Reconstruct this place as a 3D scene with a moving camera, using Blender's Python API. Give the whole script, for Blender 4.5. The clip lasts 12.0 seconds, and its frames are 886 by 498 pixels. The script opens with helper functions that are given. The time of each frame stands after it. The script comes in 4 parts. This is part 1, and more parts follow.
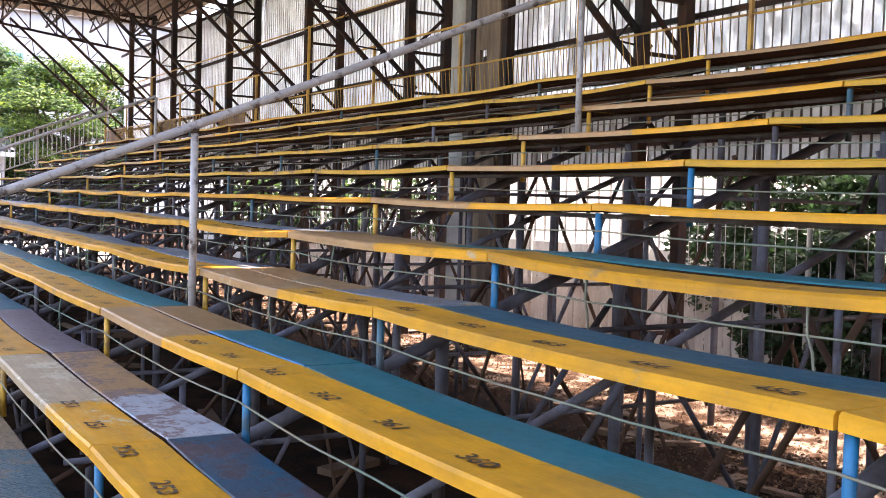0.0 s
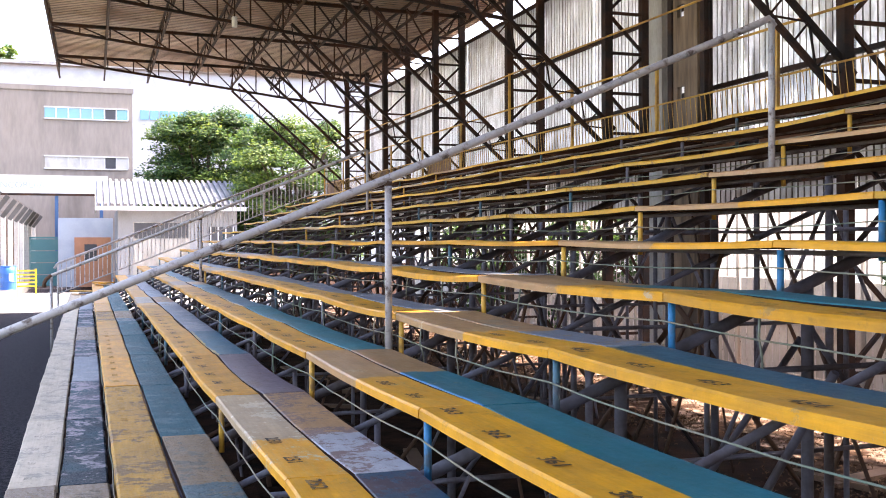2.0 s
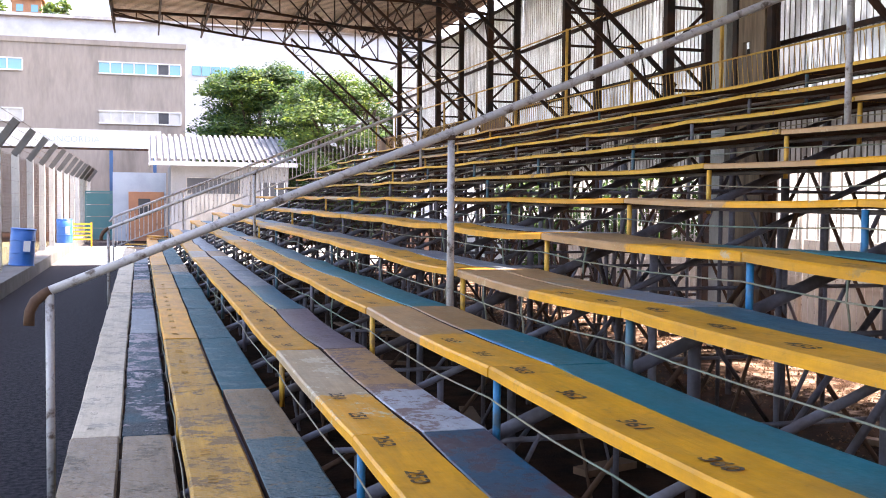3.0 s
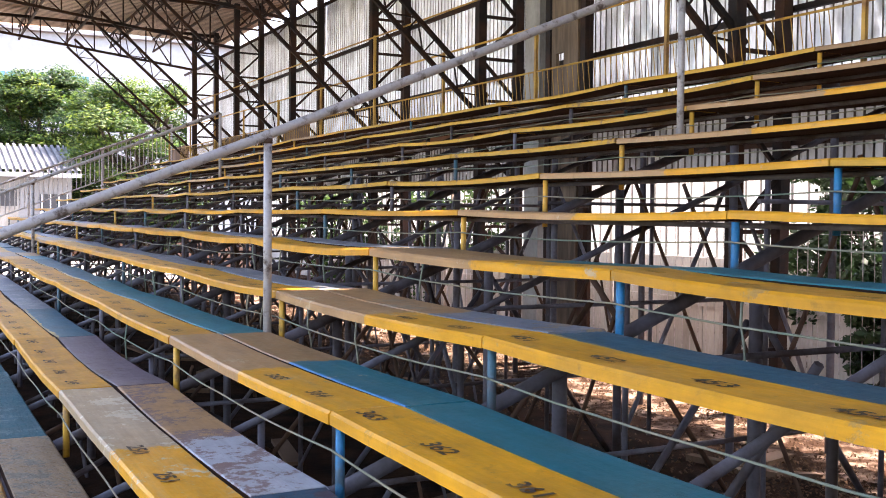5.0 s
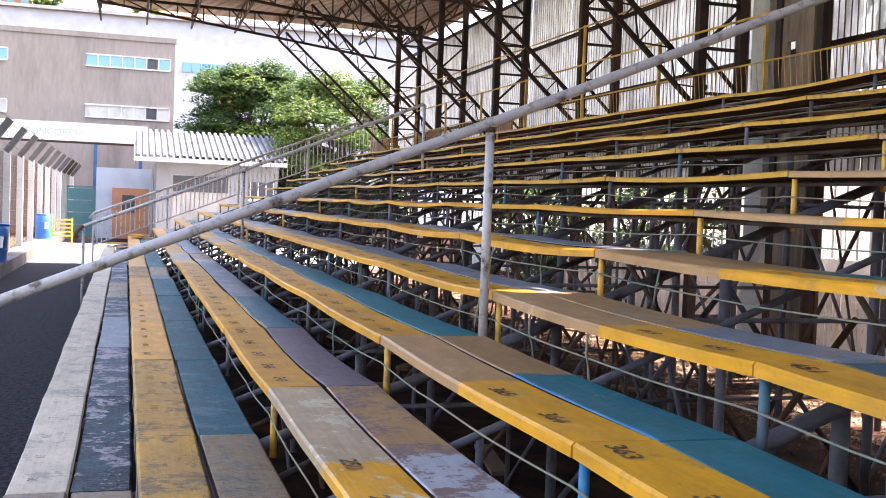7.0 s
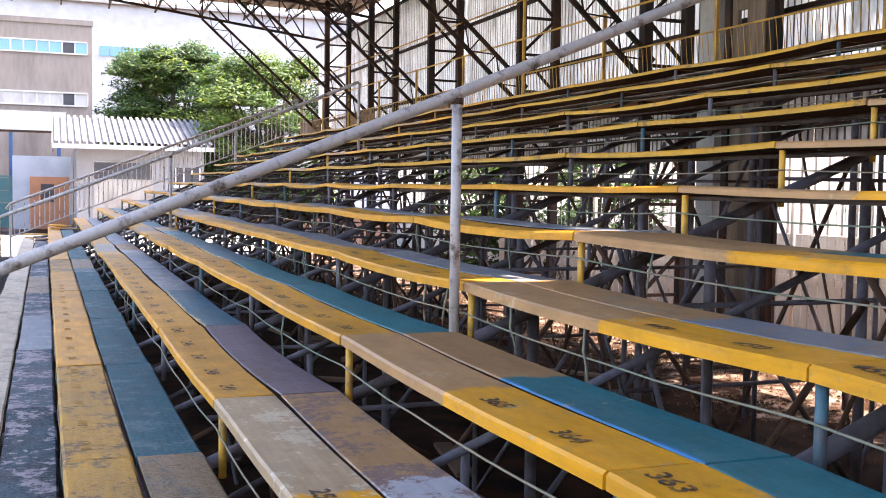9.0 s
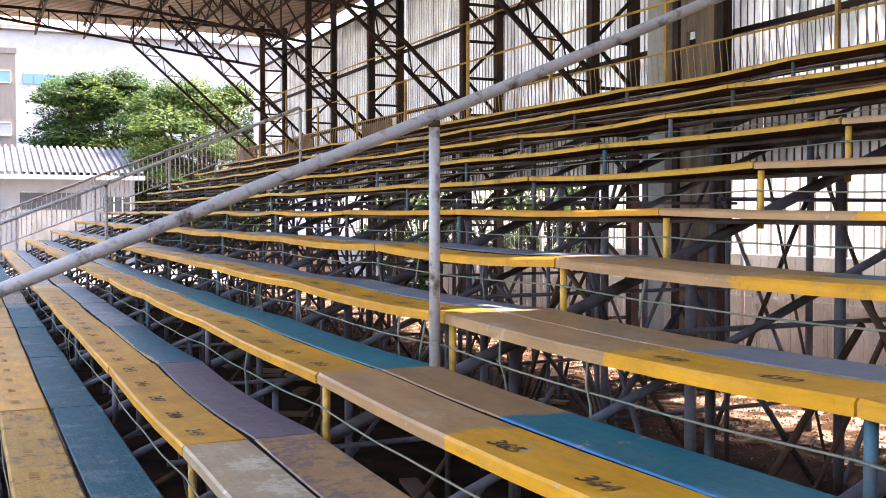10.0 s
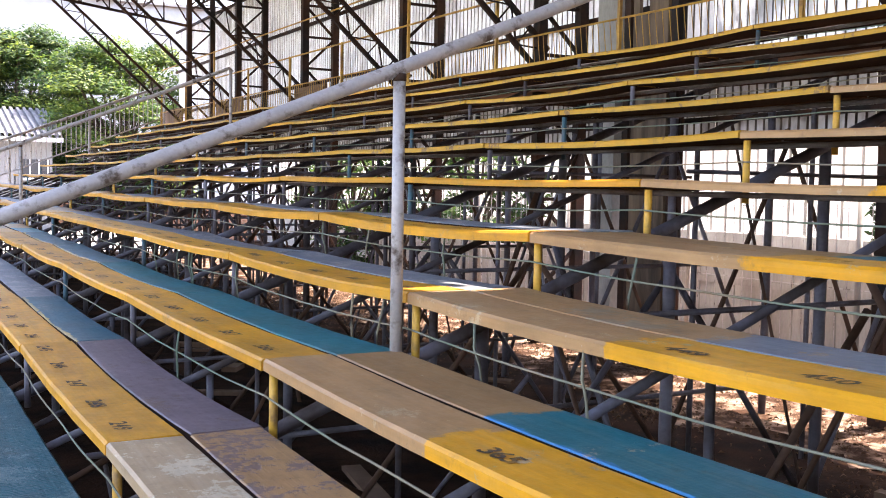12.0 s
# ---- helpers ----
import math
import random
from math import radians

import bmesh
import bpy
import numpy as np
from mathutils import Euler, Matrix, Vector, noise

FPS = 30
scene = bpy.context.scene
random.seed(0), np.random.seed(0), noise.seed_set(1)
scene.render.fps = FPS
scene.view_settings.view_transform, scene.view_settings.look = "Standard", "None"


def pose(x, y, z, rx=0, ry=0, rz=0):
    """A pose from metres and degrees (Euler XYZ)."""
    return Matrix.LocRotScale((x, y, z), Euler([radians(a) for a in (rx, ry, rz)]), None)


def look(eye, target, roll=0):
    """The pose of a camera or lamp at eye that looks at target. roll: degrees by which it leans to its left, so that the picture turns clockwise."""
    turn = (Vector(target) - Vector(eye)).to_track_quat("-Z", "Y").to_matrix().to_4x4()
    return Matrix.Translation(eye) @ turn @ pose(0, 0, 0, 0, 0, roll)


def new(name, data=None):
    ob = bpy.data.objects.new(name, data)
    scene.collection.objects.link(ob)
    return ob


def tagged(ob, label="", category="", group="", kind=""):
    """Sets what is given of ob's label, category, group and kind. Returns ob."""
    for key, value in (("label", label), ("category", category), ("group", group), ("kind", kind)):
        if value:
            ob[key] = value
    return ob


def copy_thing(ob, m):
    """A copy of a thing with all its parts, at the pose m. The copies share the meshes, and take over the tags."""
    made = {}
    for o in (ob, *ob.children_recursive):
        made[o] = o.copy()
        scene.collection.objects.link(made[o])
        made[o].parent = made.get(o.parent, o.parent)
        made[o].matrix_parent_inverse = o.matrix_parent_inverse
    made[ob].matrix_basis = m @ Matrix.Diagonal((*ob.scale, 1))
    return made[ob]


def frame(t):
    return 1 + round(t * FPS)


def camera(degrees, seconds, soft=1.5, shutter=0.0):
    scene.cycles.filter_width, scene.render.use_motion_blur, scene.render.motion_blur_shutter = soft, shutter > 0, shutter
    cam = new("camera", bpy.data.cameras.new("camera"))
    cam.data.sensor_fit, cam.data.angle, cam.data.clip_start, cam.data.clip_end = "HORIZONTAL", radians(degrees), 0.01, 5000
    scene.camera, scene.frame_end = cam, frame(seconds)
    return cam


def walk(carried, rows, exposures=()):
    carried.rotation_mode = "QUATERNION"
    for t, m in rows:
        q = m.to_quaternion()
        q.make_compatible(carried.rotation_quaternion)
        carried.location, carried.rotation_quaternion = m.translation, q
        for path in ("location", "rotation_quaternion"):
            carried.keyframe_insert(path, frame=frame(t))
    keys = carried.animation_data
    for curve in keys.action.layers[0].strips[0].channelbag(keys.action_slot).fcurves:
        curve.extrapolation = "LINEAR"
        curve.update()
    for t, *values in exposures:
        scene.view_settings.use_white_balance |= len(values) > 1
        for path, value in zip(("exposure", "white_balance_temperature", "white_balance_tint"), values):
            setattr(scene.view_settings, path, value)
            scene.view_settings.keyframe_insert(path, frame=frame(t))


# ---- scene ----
cam = camera(47.0, 12.0, soft=1.0)
PATH = [
    (0, (0.44, -6.241, 1.827), (1.47, -4.528, 1.745), 1.6),
    (0.5, (0.523, -6.465, 1.833), (1.487, -4.715, 1.74), -1.9),
    (1, (0.615, -6.5, 1.833), (1.473, -4.694, 1.786), -1.2),
    (1.5, (0.63, -6.497, 1.838), (1.427, -4.663, 1.828), -1.2),
    (2, (0.536, -6.462, 1.844), (1.185, -4.57, 1.838), -0.2),
    (2.5, (0.508, -6.395, 1.824), (1.063, -4.475, 1.75), -0.3),
    (2.7, (0.479, -6.374, 1.827), (1.025, -4.452, 1.74), 0.1),
    (4.3, (0.599, -5.916, 1.813), (1.286, -4.039, 1.74), 1.6),
    (4.5, (0.63, -5.862, 1.813), (1.326, -3.99, 1.717), 0.3),
    (5, (0.567, -5.599, 1.819), (1.495, -3.828, 1.761), 0.5),
    (5.5, (0.542, -5.435, 1.815), (1.477, -3.671, 1.706), -0.7),
    (6, (0.579, -5.276, 1.828), (1.34, -3.427, 1.789), -0.5),
    (6.5, (0.619, -5.156, 1.826), (1.278, -3.268, 1.769), 0.7),
    (7, (0.586, -5.066, 1.825), (1.171, -3.155, 1.749), 2.1),
    (7.5, (0.513, -4.974, 1.832), (1.213, -3.102, 1.747), 2.0),
    (7.7, (0.483, -4.9, 1.817), (1.221, -3.044, 1.709), 2.0),
    (9.3, (0.606, -4.389, 1.824), (1.319, -2.523, 1.72), 0.7),
    (9.5, (0.558, -4.334, 1.819), (1.312, -2.483, 1.743), 1.7),
    (10, (0.49, -4.169, 1.832), (1.328, -2.354, 1.772), -0.1),
    (10.5, (0.491, -4.049, 1.825), (1.416, -2.281, 1.704), 0.3),
    (11, (0.566, -3.923, 1.818), (1.438, -2.123, 1.816), -0.5),
    (11.5, (0.599, -3.828, 1.817), (1.491, -2.042, 1.703), 1.3),
    (12, (0.57, -3.635, 1.816), (1.537, -1.888, 1.7), 1.0),
]
walk(cam, [(t, look(eye, target, roll)) for t, eye, target, roll in PATH], [(0, 3.25, 7150, 21), (0.5, 3.45, 7150, 21), (1.0, 3.35, 7150, 21), (1.5, 3.31, 7150, 21), (2.5, 3.12, 7150, 21), (4.5, 3.12, 7150, 21), (5.5, 3.19, 7150, 21), (6.5, 3.12, 7150, 21), (7.5, 3.05, 7150, 21), (9.5, 3.09, 7150, 21), (11.0, 3.14, 7150, 21), (12, 3.23, 7150, 21)])

# ---- daylight ----
SUN_ELEV, SUN_AZ = 58.0, 4.0
sky_world = bpy.data.worlds.new("sky")
scene.world = sky_world
sky_world.use_nodes = True
wn = sky_world.node_tree
sky = wn.nodes.new("ShaderNodeTexSky")
sky.sky_type, sky.sun_disc = "NISHITA", False
sky.sun_elevation, sky.sun_rotation = radians(SUN_ELEV), radians(90 - SUN_AZ)
sky.dust_density, sky.ozone_density = 3.0, 0.85
wn.links.new(sky.outputs[0], wn.nodes["Background"].inputs[0])
wn.nodes["Background"].inputs[1].default_value = 0.15
sun_data = bpy.data.lights.new("sun", "SUN")
sun_data.energy, sun_data.angle, sun_data.color = 3.0, radians(0.55), (1.0, 0.95, 0.87)
sun_to = Vector((math.cos(radians(SUN_ELEV)) * math.cos(radians(SUN_AZ)), math.cos(radians(SUN_ELEV)) * math.sin(radians(SUN_AZ)), math.sin(radians(SUN_ELEV))))
sun_ob = new("sun", sun_data)
sun_ob.matrix_world = look(sun_to * 60, (0, 0, 0))


# ---- materials ----
def nodes_of(name):
    m = bpy.data.materials.new(name)
    m.use_nodes = True
    nt = m.node_tree
    return m, nt, nt.nodes["Principled BSDF"]


def add(nt, kind, **sets):
    n = nt.nodes.new(kind)
    for k, v in sets.items():
        n.inputs[k].default_value = v
    return n


def noise_node(nt, vec, scale, detail=5, rough=0.6):
    n = add(nt, "ShaderNodeTexNoise", Scale=scale, Detail=detail, Roughness=rough)
    if vec:
        nt.links.new(vec, n.inputs["Vector"])
    return n.outputs["Fac"]


def ramp(nt, fac, lo, hi):
    n = nt.nodes.new("ShaderNodeMapRange")
    n.inputs[1].default_value, n.inputs[2].default_value = lo, hi
    nt.links.new(fac, n.inputs[0])
    return n.outputs[0]


def mix(nt, fac, a, b):
    n = nt.nodes.new("ShaderNodeMix")
    n.data_type = "RGBA"
    for s, v in ((0, fac), (6, a), (7, b)):
        if isinstance(v, (int, float)):
            n.inputs[s].default_value = v
        elif isinstance(v, tuple):
            n.inputs[s].default_value = (*v[:3], 1)
        else:
            nt.links.new(v, n.inputs[s])
    return n.outputs[2]


def calc(nt, op, a, b=0.0):
    n = nt.nodes.new("ShaderNodeMath")
    n.operation = op
    for s, v in ((0, a), (1, b)):
        if isinstance(v, (int, float)):
            n.inputs[s].default_value = v
        else:
            nt.links.new(v, n.inputs[s])
    return n.outputs[0]


def bump(nt, bsdf, height, strength=0.3, distance=0.004):
    n = add(nt, "ShaderNodeBump", Strength=strength, Distance=distance)
    nt.links.new(height, n.inputs["Height"])
    nt.links.new(n.outputs[0], bsdf.inputs["Normal"])


def place_vec(nt, stretch=(1, 1, 1), world=True):
    """Position for textures, in world or object space, stretched."""
    mp = nt.nodes.new("ShaderNodeMapping")
    mp.inputs["Scale"].default_value = stretch
    if world:
        src = nt.nodes.new("ShaderNodeNewGeometry").outputs["Position"]
    else:
        src = nt.nodes.new("ShaderNodeTexCoord").outputs["Object"]
    nt.links.new(src, mp.inputs["Vector"])
    return mp.outputs[0]


def surface(name, base, other, rough=0.7, metal=0.0, coarse=1.2, fine=40.0, spread=(0.4, 0.7), stretch=(1, 1, 1), relief=0.25, deep=0.004, vary=0.15, gloss=0.5):
    """A surface of two colours mixed by coarse noise, fine grain in colour, gloss and relief."""
    m, nt, b = nodes_of(name)
    v = place_vec(nt, stretch)
    big, small = noise_node(nt, v, coarse), noise_node(nt, v, fine, 3)
    col = mix(nt, ramp(nt, big, *spread), base, other)
    dark = calc(nt, "MULTIPLY_ADD", small, 0.5)
    dark.node.inputs[2].default_value = 0.75
    info = nt.nodes.new("ShaderNodeObjectInfo")
    shade = calc(nt, "MULTIPLY_ADD", info.outputs["Random"], vary)
    shade.node.inputs[2].default_value = 1 - vary / 2
    both = calc(nt, "MULTIPLY", dark, shade)
    sc = nt.nodes.new("ShaderNodeVectorMath")
    sc.operation = "SCALE"
    nt.links.new(col, sc.inputs[0])
    nt.links.new(both, sc.inputs["Scale"])
    nt.links.new(sc.outputs[0], b.inputs["Base Color"])
    r = calc(nt, "MULTIPLY_ADD", big, 0.3)
    r.node.inputs[2].default_value = rough - 0.15
    nt.links.new(r, b.inputs["Roughness"])
    b.inputs["Metallic"].default_value = metal
    b.inputs["Specular IOR Level"].default_value = gloss
    bump(nt, b, small, relief, deep)
    return m


YELLOW, TEAL, TAN = (0.62, 0.275, 0.008), (0.01, 0.15, 0.18), (0.37, 0.205, 0.088)
LILAC, WHITE = (0.18, 0.132, 0.145), (0.54, 0.445, 0.32)
GREYBLUE, RAW = (0.165, 0.182, 0.205), (0.3, 0.22, 0.14)


def paint(name, first, second=None, edge=-1.2, wear=0.62, chip=RAW, rough=0.5, crackle=0.05, lip=None, dull=None, scuff=None):
    """Old brushed paint on a plank, worn through in patches. second: the colour beyond the line y = edge along the plank."""
    m, nt, b = nodes_of(name)
    v = place_vec(nt)
    local = nt.nodes.new("ShaderNodeTexCoord").outputs["Object"]
    grain = noise_node(nt, place_vec(nt, (60, 2.2, 60)), 1.0, 4)
    patch, spots = noise_node(nt, v, 3.5, 6, 0.7), noise_node(nt, v, 23, 5, 0.75)
    col = first
    if lip:
        sx = nt.nodes.new("ShaderNodeSeparateXYZ")
        nt.links.new(local, sx.inputs[0])
        run = calc(nt, "MULTIPLY_ADD", noise_node(nt, v, 5, 4, 0.7), 0.09)
        run.node.inputs[2].default_value = -0.028
        lipped = mix(nt, ramp(nt, calc(nt, "SUBTRACT", sx.outputs["X"], run), 0.003, -0.003), second or first, lip)
        col, second = (first, lipped) if second else (lipped, None)
    if second:
        sep = nt.nodes.new("ShaderNodeSeparateXYZ")
        nt.links.new(local, sep.inputs[0])
        wob = calc(nt, "MULTIPLY_ADD", noise_node(nt, v, 7, 5, 0.7), 0.28)
        wob.node.inputs[2].default_value = -0.14
        line = calc(nt, "ADD", sep.outputs["Y"], wob)
        col = mix(nt, ramp(nt, line, edge + 0.012, edge - 0.012), first, second)
    if dull:
        col = mix(nt, calc(nt, "MULTIPLY", ramp(nt, noise_node(nt, v, 2.3, 4, 0.6), 0.4, 0.68), 0.75), col, dull)
    # scuffs and dried runs along the board
    streak = ramp(nt, noise_node(nt, place_vec(nt, (26, 1.6, 26)), 1.0, 6, 0.7), 0.5, 0.72)
    col = mix(nt, calc(nt, "MULTIPLY", streak, 0.24), col, scuff or chip)
    worn = ramp(nt, calc(nt, "ADD", calc(nt, "MULTIPLY", patch, 0.62), calc(nt, "MULTIPLY", spots, 0.38)), wear - 0.014, wear + 0.02)
    col = mix(nt, worn, col, chip)
    col = mix(nt, calc(nt, "MULTIPLY", ramp(nt, noise_node(nt, v, 9, 6, 0.75), 0.58, 0.74), 0.5), col, (0.1, 0.065, 0.04))
    dust = ramp(nt, noise_node(nt, v, 1.7, 5, 0.6), 0.52, 0.85)
    col = mix(nt, calc(nt, "MULTIPLY", dust, 0.1), col, (0.36, 0.29, 0.21))
    info = nt.nodes.new("ShaderNodeObjectInfo")
    shade = calc(nt, "MULTIPLY_ADD", info.outputs["Random"], 0.22)
    shade.node.inputs[2].default_value = 0.86
    lines = calc(nt, "MULTIPLY_ADD", grain, 0.4)
    lines.node.inputs[2].default_value = 0.8
    sc = nt.nodes.new("ShaderNodeVectorMath")
    sc.operation = "SCALE"
    nt.links.new(col, sc.inputs[0])
    mottle = calc(nt, "MULTIPLY_ADD", noise_node(nt, place_vec(nt, (1, 0.45, 1)), 8, 7, 0.72), 0.95)
    mottle.node.inputs[2].default_value = 0.525
    nt.links.new(calc(nt, "MULTIPLY", calc(nt, "MULTIPLY", shade, lines), mottle), sc.inputs["Scale"])
    nt.links.new(sc.outputs[0], b.inputs["Base Color"])
    r = calc(nt, "MULTIPLY_ADD", spots, 0.35)
    r.node.inputs[2].default_value = rough - 0.17
    b.inputs["Specular IOR Level"].default_value = 0.3
    nt.links.new(r, b.inputs["Roughness"])
    ridges = add(nt, "ShaderNodeTexWave", Scale=16.0, Distortion=9.0, Detail=3.0)
    ridges.bands_direction = "Y"
    nt.links.new(v, ridges.inputs["Vector"])
    high = calc(nt, "ADD", calc(nt, "MULTIPLY", ridges.outputs["Fac"], crackle), calc(nt, "MULTIPLY", grain, 0.5))
    bump(nt, b, calc(nt, "SUBTRACT", high, calc(nt, "MULTIPLY", worn, 0.4)), 0.5 + 0.5 * min(1, crackle), 0.004 + 0.008 * min(1, crackle))
    return m


TEALGREY = (0.1, 0.17, 0.19)
MAT = {
    "yellow": paint("yellow_paint", YELLOW, wear=0.6, chip=(0.43, 0.23, 0.055), dull=(0.43, 0.2, 0.02)),
    # yellow of the upper rows: darkened for their shade, with worn patches
    "yellow_dirty": paint("worn_shaded_yellow_paint", (0.5, 0.26, 0.018), wear=0.57, chip=(0.24, 0.13, 0.05)),
    "yellow_worn": paint("worn_yellow_paint", (0.5, 0.26, 0.035), wear=0.525, chip=(0.22, 0.13, 0.055), crackle=0.6, dull=(0.36, 0.2, 0.05)),
    "teal": paint("teal_paint", TEAL, wear=0.575, chip=(0.05, 0.15, 0.17), dull=(0.03, 0.115, 0.12), scuff=(0.06, 0.17, 0.19)),
    "teal_cracked": paint("cracked_teal_paint", TEALGREY, wear=0.5, chip=(0.33, 0.36, 0.36), crackle=1.3, rough=0.42),
    "blue": paint("blue_paint", (0.024, 0.105, 0.145), wear=0.59, chip=GREYBLUE, dull=(0.07, 0.12, 0.14), lip=(0.5, 0.35, 0.1)),
    "lilac": paint("faded_lilac_paint", LILAC, wear=0.56, chip=(0.19, 0.13, 0.11)),
    "greyblue": paint("grey_blue_paint", GREYBLUE, wear=0.53, chip=(0.29, 0.28, 0.28)),
    "white": paint("chalky_white_paint", WHITE, wear=0.55, chip=(0.36, 0.31, 0.24), rough=0.7),
    "navy": paint("scraped_navy_paint", (0.004, 0.018, 0.03), wear=0.528, chip=(0.42, 0.36, 0.38), crackle=0.9, dull=(0.008, 0.085, 0.12), scuff=(0.015, 0.07, 0.1)),
    "navy_pale": paint("scraped_pale_navy_paint", (0.016, 0.07, 0.09), wear=0.52, chip=(0.38, 0.31, 0.33), crackle=0.9, dull=(0.14, 0.11, 0.135), scuff=(0.03, 0.11, 0.14)),
    "teal_dark": paint("dark_teal_paint", (0.006, 0.092, 0.115), wear=0.55, chip=(0.09, 0.17, 0.18), rough=0.55, crackle=0.5, dull=(0.03, 0.075, 0.085), scuff=(0.1, 0.19, 0.2)),
    "tan": paint("trodden_tan_board", TAN, wear=0.61, chip=(0.44, 0.33, 0.2), rough=0.45, dull=(0.26, 0.15, 0.075)),
    "tan_cracked": paint("trodden_cracked_board", (0.38, 0.27, 0.175), wear=0.54, chip=(0.22, 0.16, 0.1), rough=0.4, crackle=1.4),
    "tan_teal": paint("cracked_tan_to_teal", (0.35, 0.23, 0.13), TEALGREY, -1.3, 0.55, chip=(0.22, 0.19, 0.14), rough=0.4, crackle=1.4),
    "tan_yellow": paint("tan_to_yellow", TAN, YELLOW, -1.25, 0.595, chip=(0.44, 0.31, 0.18), rough=0.45),
    # the blue lip paints in the light caught by the plank's front edge
    "tan_blue": paint("tan_to_blue", TAN, TEAL, -1.1, 0.61, chip=(0.42, 0.34, 0.24), rough=0.45, lip=(0.02, 0.2, 0.42)),
    "tan_teal_plain": paint("tan_to_plain_teal", TAN, TEAL, -1.3, 0.6, chip=(0.3, 0.24, 0.16), rough=0.45),
    "tan_greyblue": paint("tan_to_grey_blue", TAN, GREYBLUE, -1.35, 0.55, rough=0.45),
    "tan_white": paint("tan_to_white", TAN, (0.36, 0.36, 0.37), -1.37, 0.525, chip=(0.2, 0.13, 0.11), rough=0.5),
    "tanwhite_yellow": paint("pale_tan_to_yellow", (0.36, 0.25, 0.145), YELLOW, -1.45, 0.54, chip=(0.5, 0.42, 0.3), rough=0.45),
    "blue_red": paint("blue_over_red_paint", (0.014, 0.085, 0.135), wear=0.5, chip=(0.085, 0.06, 0.066), rough=0.45, dull=(0.07, 0.075, 0.09)),
}
# raw brown wood, darkened further for the shade below and between planks
M_UNDER = surface("raw_wood_shade_darkened", (0.04, 0.017, 0.009), (0.013, 0.007, 0.0045), 0.9, 0.0, 2, 20, stretch=(1, 0.15, 1), gloss=0.08)
M_GALV = surface("galvanised_pipe", (0.41, 0.375, 0.365), (0.1, 0.07, 0.055), 0.55, 0.1, 13, 60, (0.54, 0.68))
M_PIPE = surface("grey_lilac_pipe_paint", (0.145, 0.137, 0.162), (0.055, 0.037, 0.032), 0.6, 0.0, 2.4, 50, (0.38, 0.64), relief=0.3, vary=0.5, gloss=0.2)
M_RUSTPIPE = surface("brown_rusted_pipe", (0.11, 0.06, 0.038), (0.05, 0.03, 0.022), 0.75, gloss=0.15)
M_POSTBLUE = surface("blue_post_paint", (0.006, 0.14, 0.28), (0.05, 0.09, 0.12), 0.55, 0.0, 9, 60, (0.55, 0.7))
M_POSTYEL = surface("yellow_post_paint", (0.6, 0.32, 0.04), (0.2, 0.11, 0.05), 0.55, 0.0, 9, 60, (0.5, 0.7))
M_RAILYEL = surface("yellow_rail_paint", (0.46, 0.25, 0.035), (0.19, 0.085, 0.03), 0.6, 0.0, 4, 60, (0.45, 0.7))
M_POSTTEAL = surface("faded_teal_post_paint", (0.035, 0.1, 0.125), (0.07, 0.075, 0.085), 0.6, 0.0, 9, 60, (0.45, 0.65))
M_ROPE = surface("green_rope", (0.1, 0.14, 0.1), (0.22, 0.18, 0.12), 0.8, 0.0, 0.8, 90, (0.4, 0.6))
M_RUST = surface("rusty_dark_steel", (0.02, 0.015, 0.014), (0.06, 0.027, 0.016), 0.7, 0.0, 2.0, 50, (0.42, 0.66), gloss=0.15)
def sheet_material(name, least, spread, span=(0.35, 0.7), base=(0.72, 0.72, 0.74), stain=(0.3, 0.27, 0.25)):
    """Weathered wall sheet that lets a little of the daylight behind it through, in blotches."""
    m = surface(name, base, stain, 0.5, 0.0, 3.2, 30, (0.46, 0.68), (1, 1, 0.35), 0.2, 0.003, 0.25)
    nt = m.node_tree
    fac = ramp(nt, noise_node(nt, place_vec(nt, (1, 1, 0.5)), 4.6, 6, 0.75), *span)
    amount = calc(nt, "MULTIPLY_ADD", fac, spread)
    amount.node.inputs[2].default_value = least
    tr = add(nt, "ShaderNodeBsdfTranslucent", Color=(0.8, 0.89, 1.0, 1))
    mx = nt.nodes.new("ShaderNodeMixShader")
    nt.links.new(amount, mx.inputs[0])
    nt.links.new(nt.nodes["Principled BSDF"].outputs[0], mx.inputs[1])
    nt.links.new(tr.outputs[0], mx.inputs[2])
    nt.links.new(mx.outputs[0], nt.nodes["Material Output"].inputs["Surface"])
    return m


M_SHEET = sheet_material("weathered_wall_sheet", 0.012, 0.11)
# greyer lower sheets: the shade behind the benches is put into the colour
M_SHEETLOW = sheet_material("shade_darkened_lower_sheet", 0.0, 0.035, base=(0.4, 0.385, 0.375), stain=(0.14, 0.12, 0.11))
M_SHEETCLEAR = sheet_material("clouded_clear_wall_sheet", 0.004, 0.19, (0.46, 0.64))
M_ROOF = surface("rust_tinged_roof_sheet", (0.36, 0.27, 0.2), (0.2, 0.105, 0.055), 0.6, 0.1, 0.45, 25, (0.42, 0.62), vary=0.0)
# darker groove colours: the shade inside the ribs, painted on
M_GROOVESHADE = surface("shade_dark_groove", (0.2, 0.17, 0.15), (0.08, 0.06, 0.05), 0.8, 0.0, 3, 30)
M_GROOVEPALE = surface("pale_shade_groove", (0.3, 0.27, 0.25), (0.16, 0.135, 0.115), 0.8, 0.0, 3, 30, (0.4, 0.7))
# pale blotched earth: sunlight on the ground put into the colour
M_SUNEARTH = surface("sunlit_pale_earth", (0.3, 0.21, 0.16), (0.04, 0.02, 0.012), 0.95, 0.0, 3.4, 30, (0.36, 0.54), relief=0.6, deep=0.02, gloss=0.05)
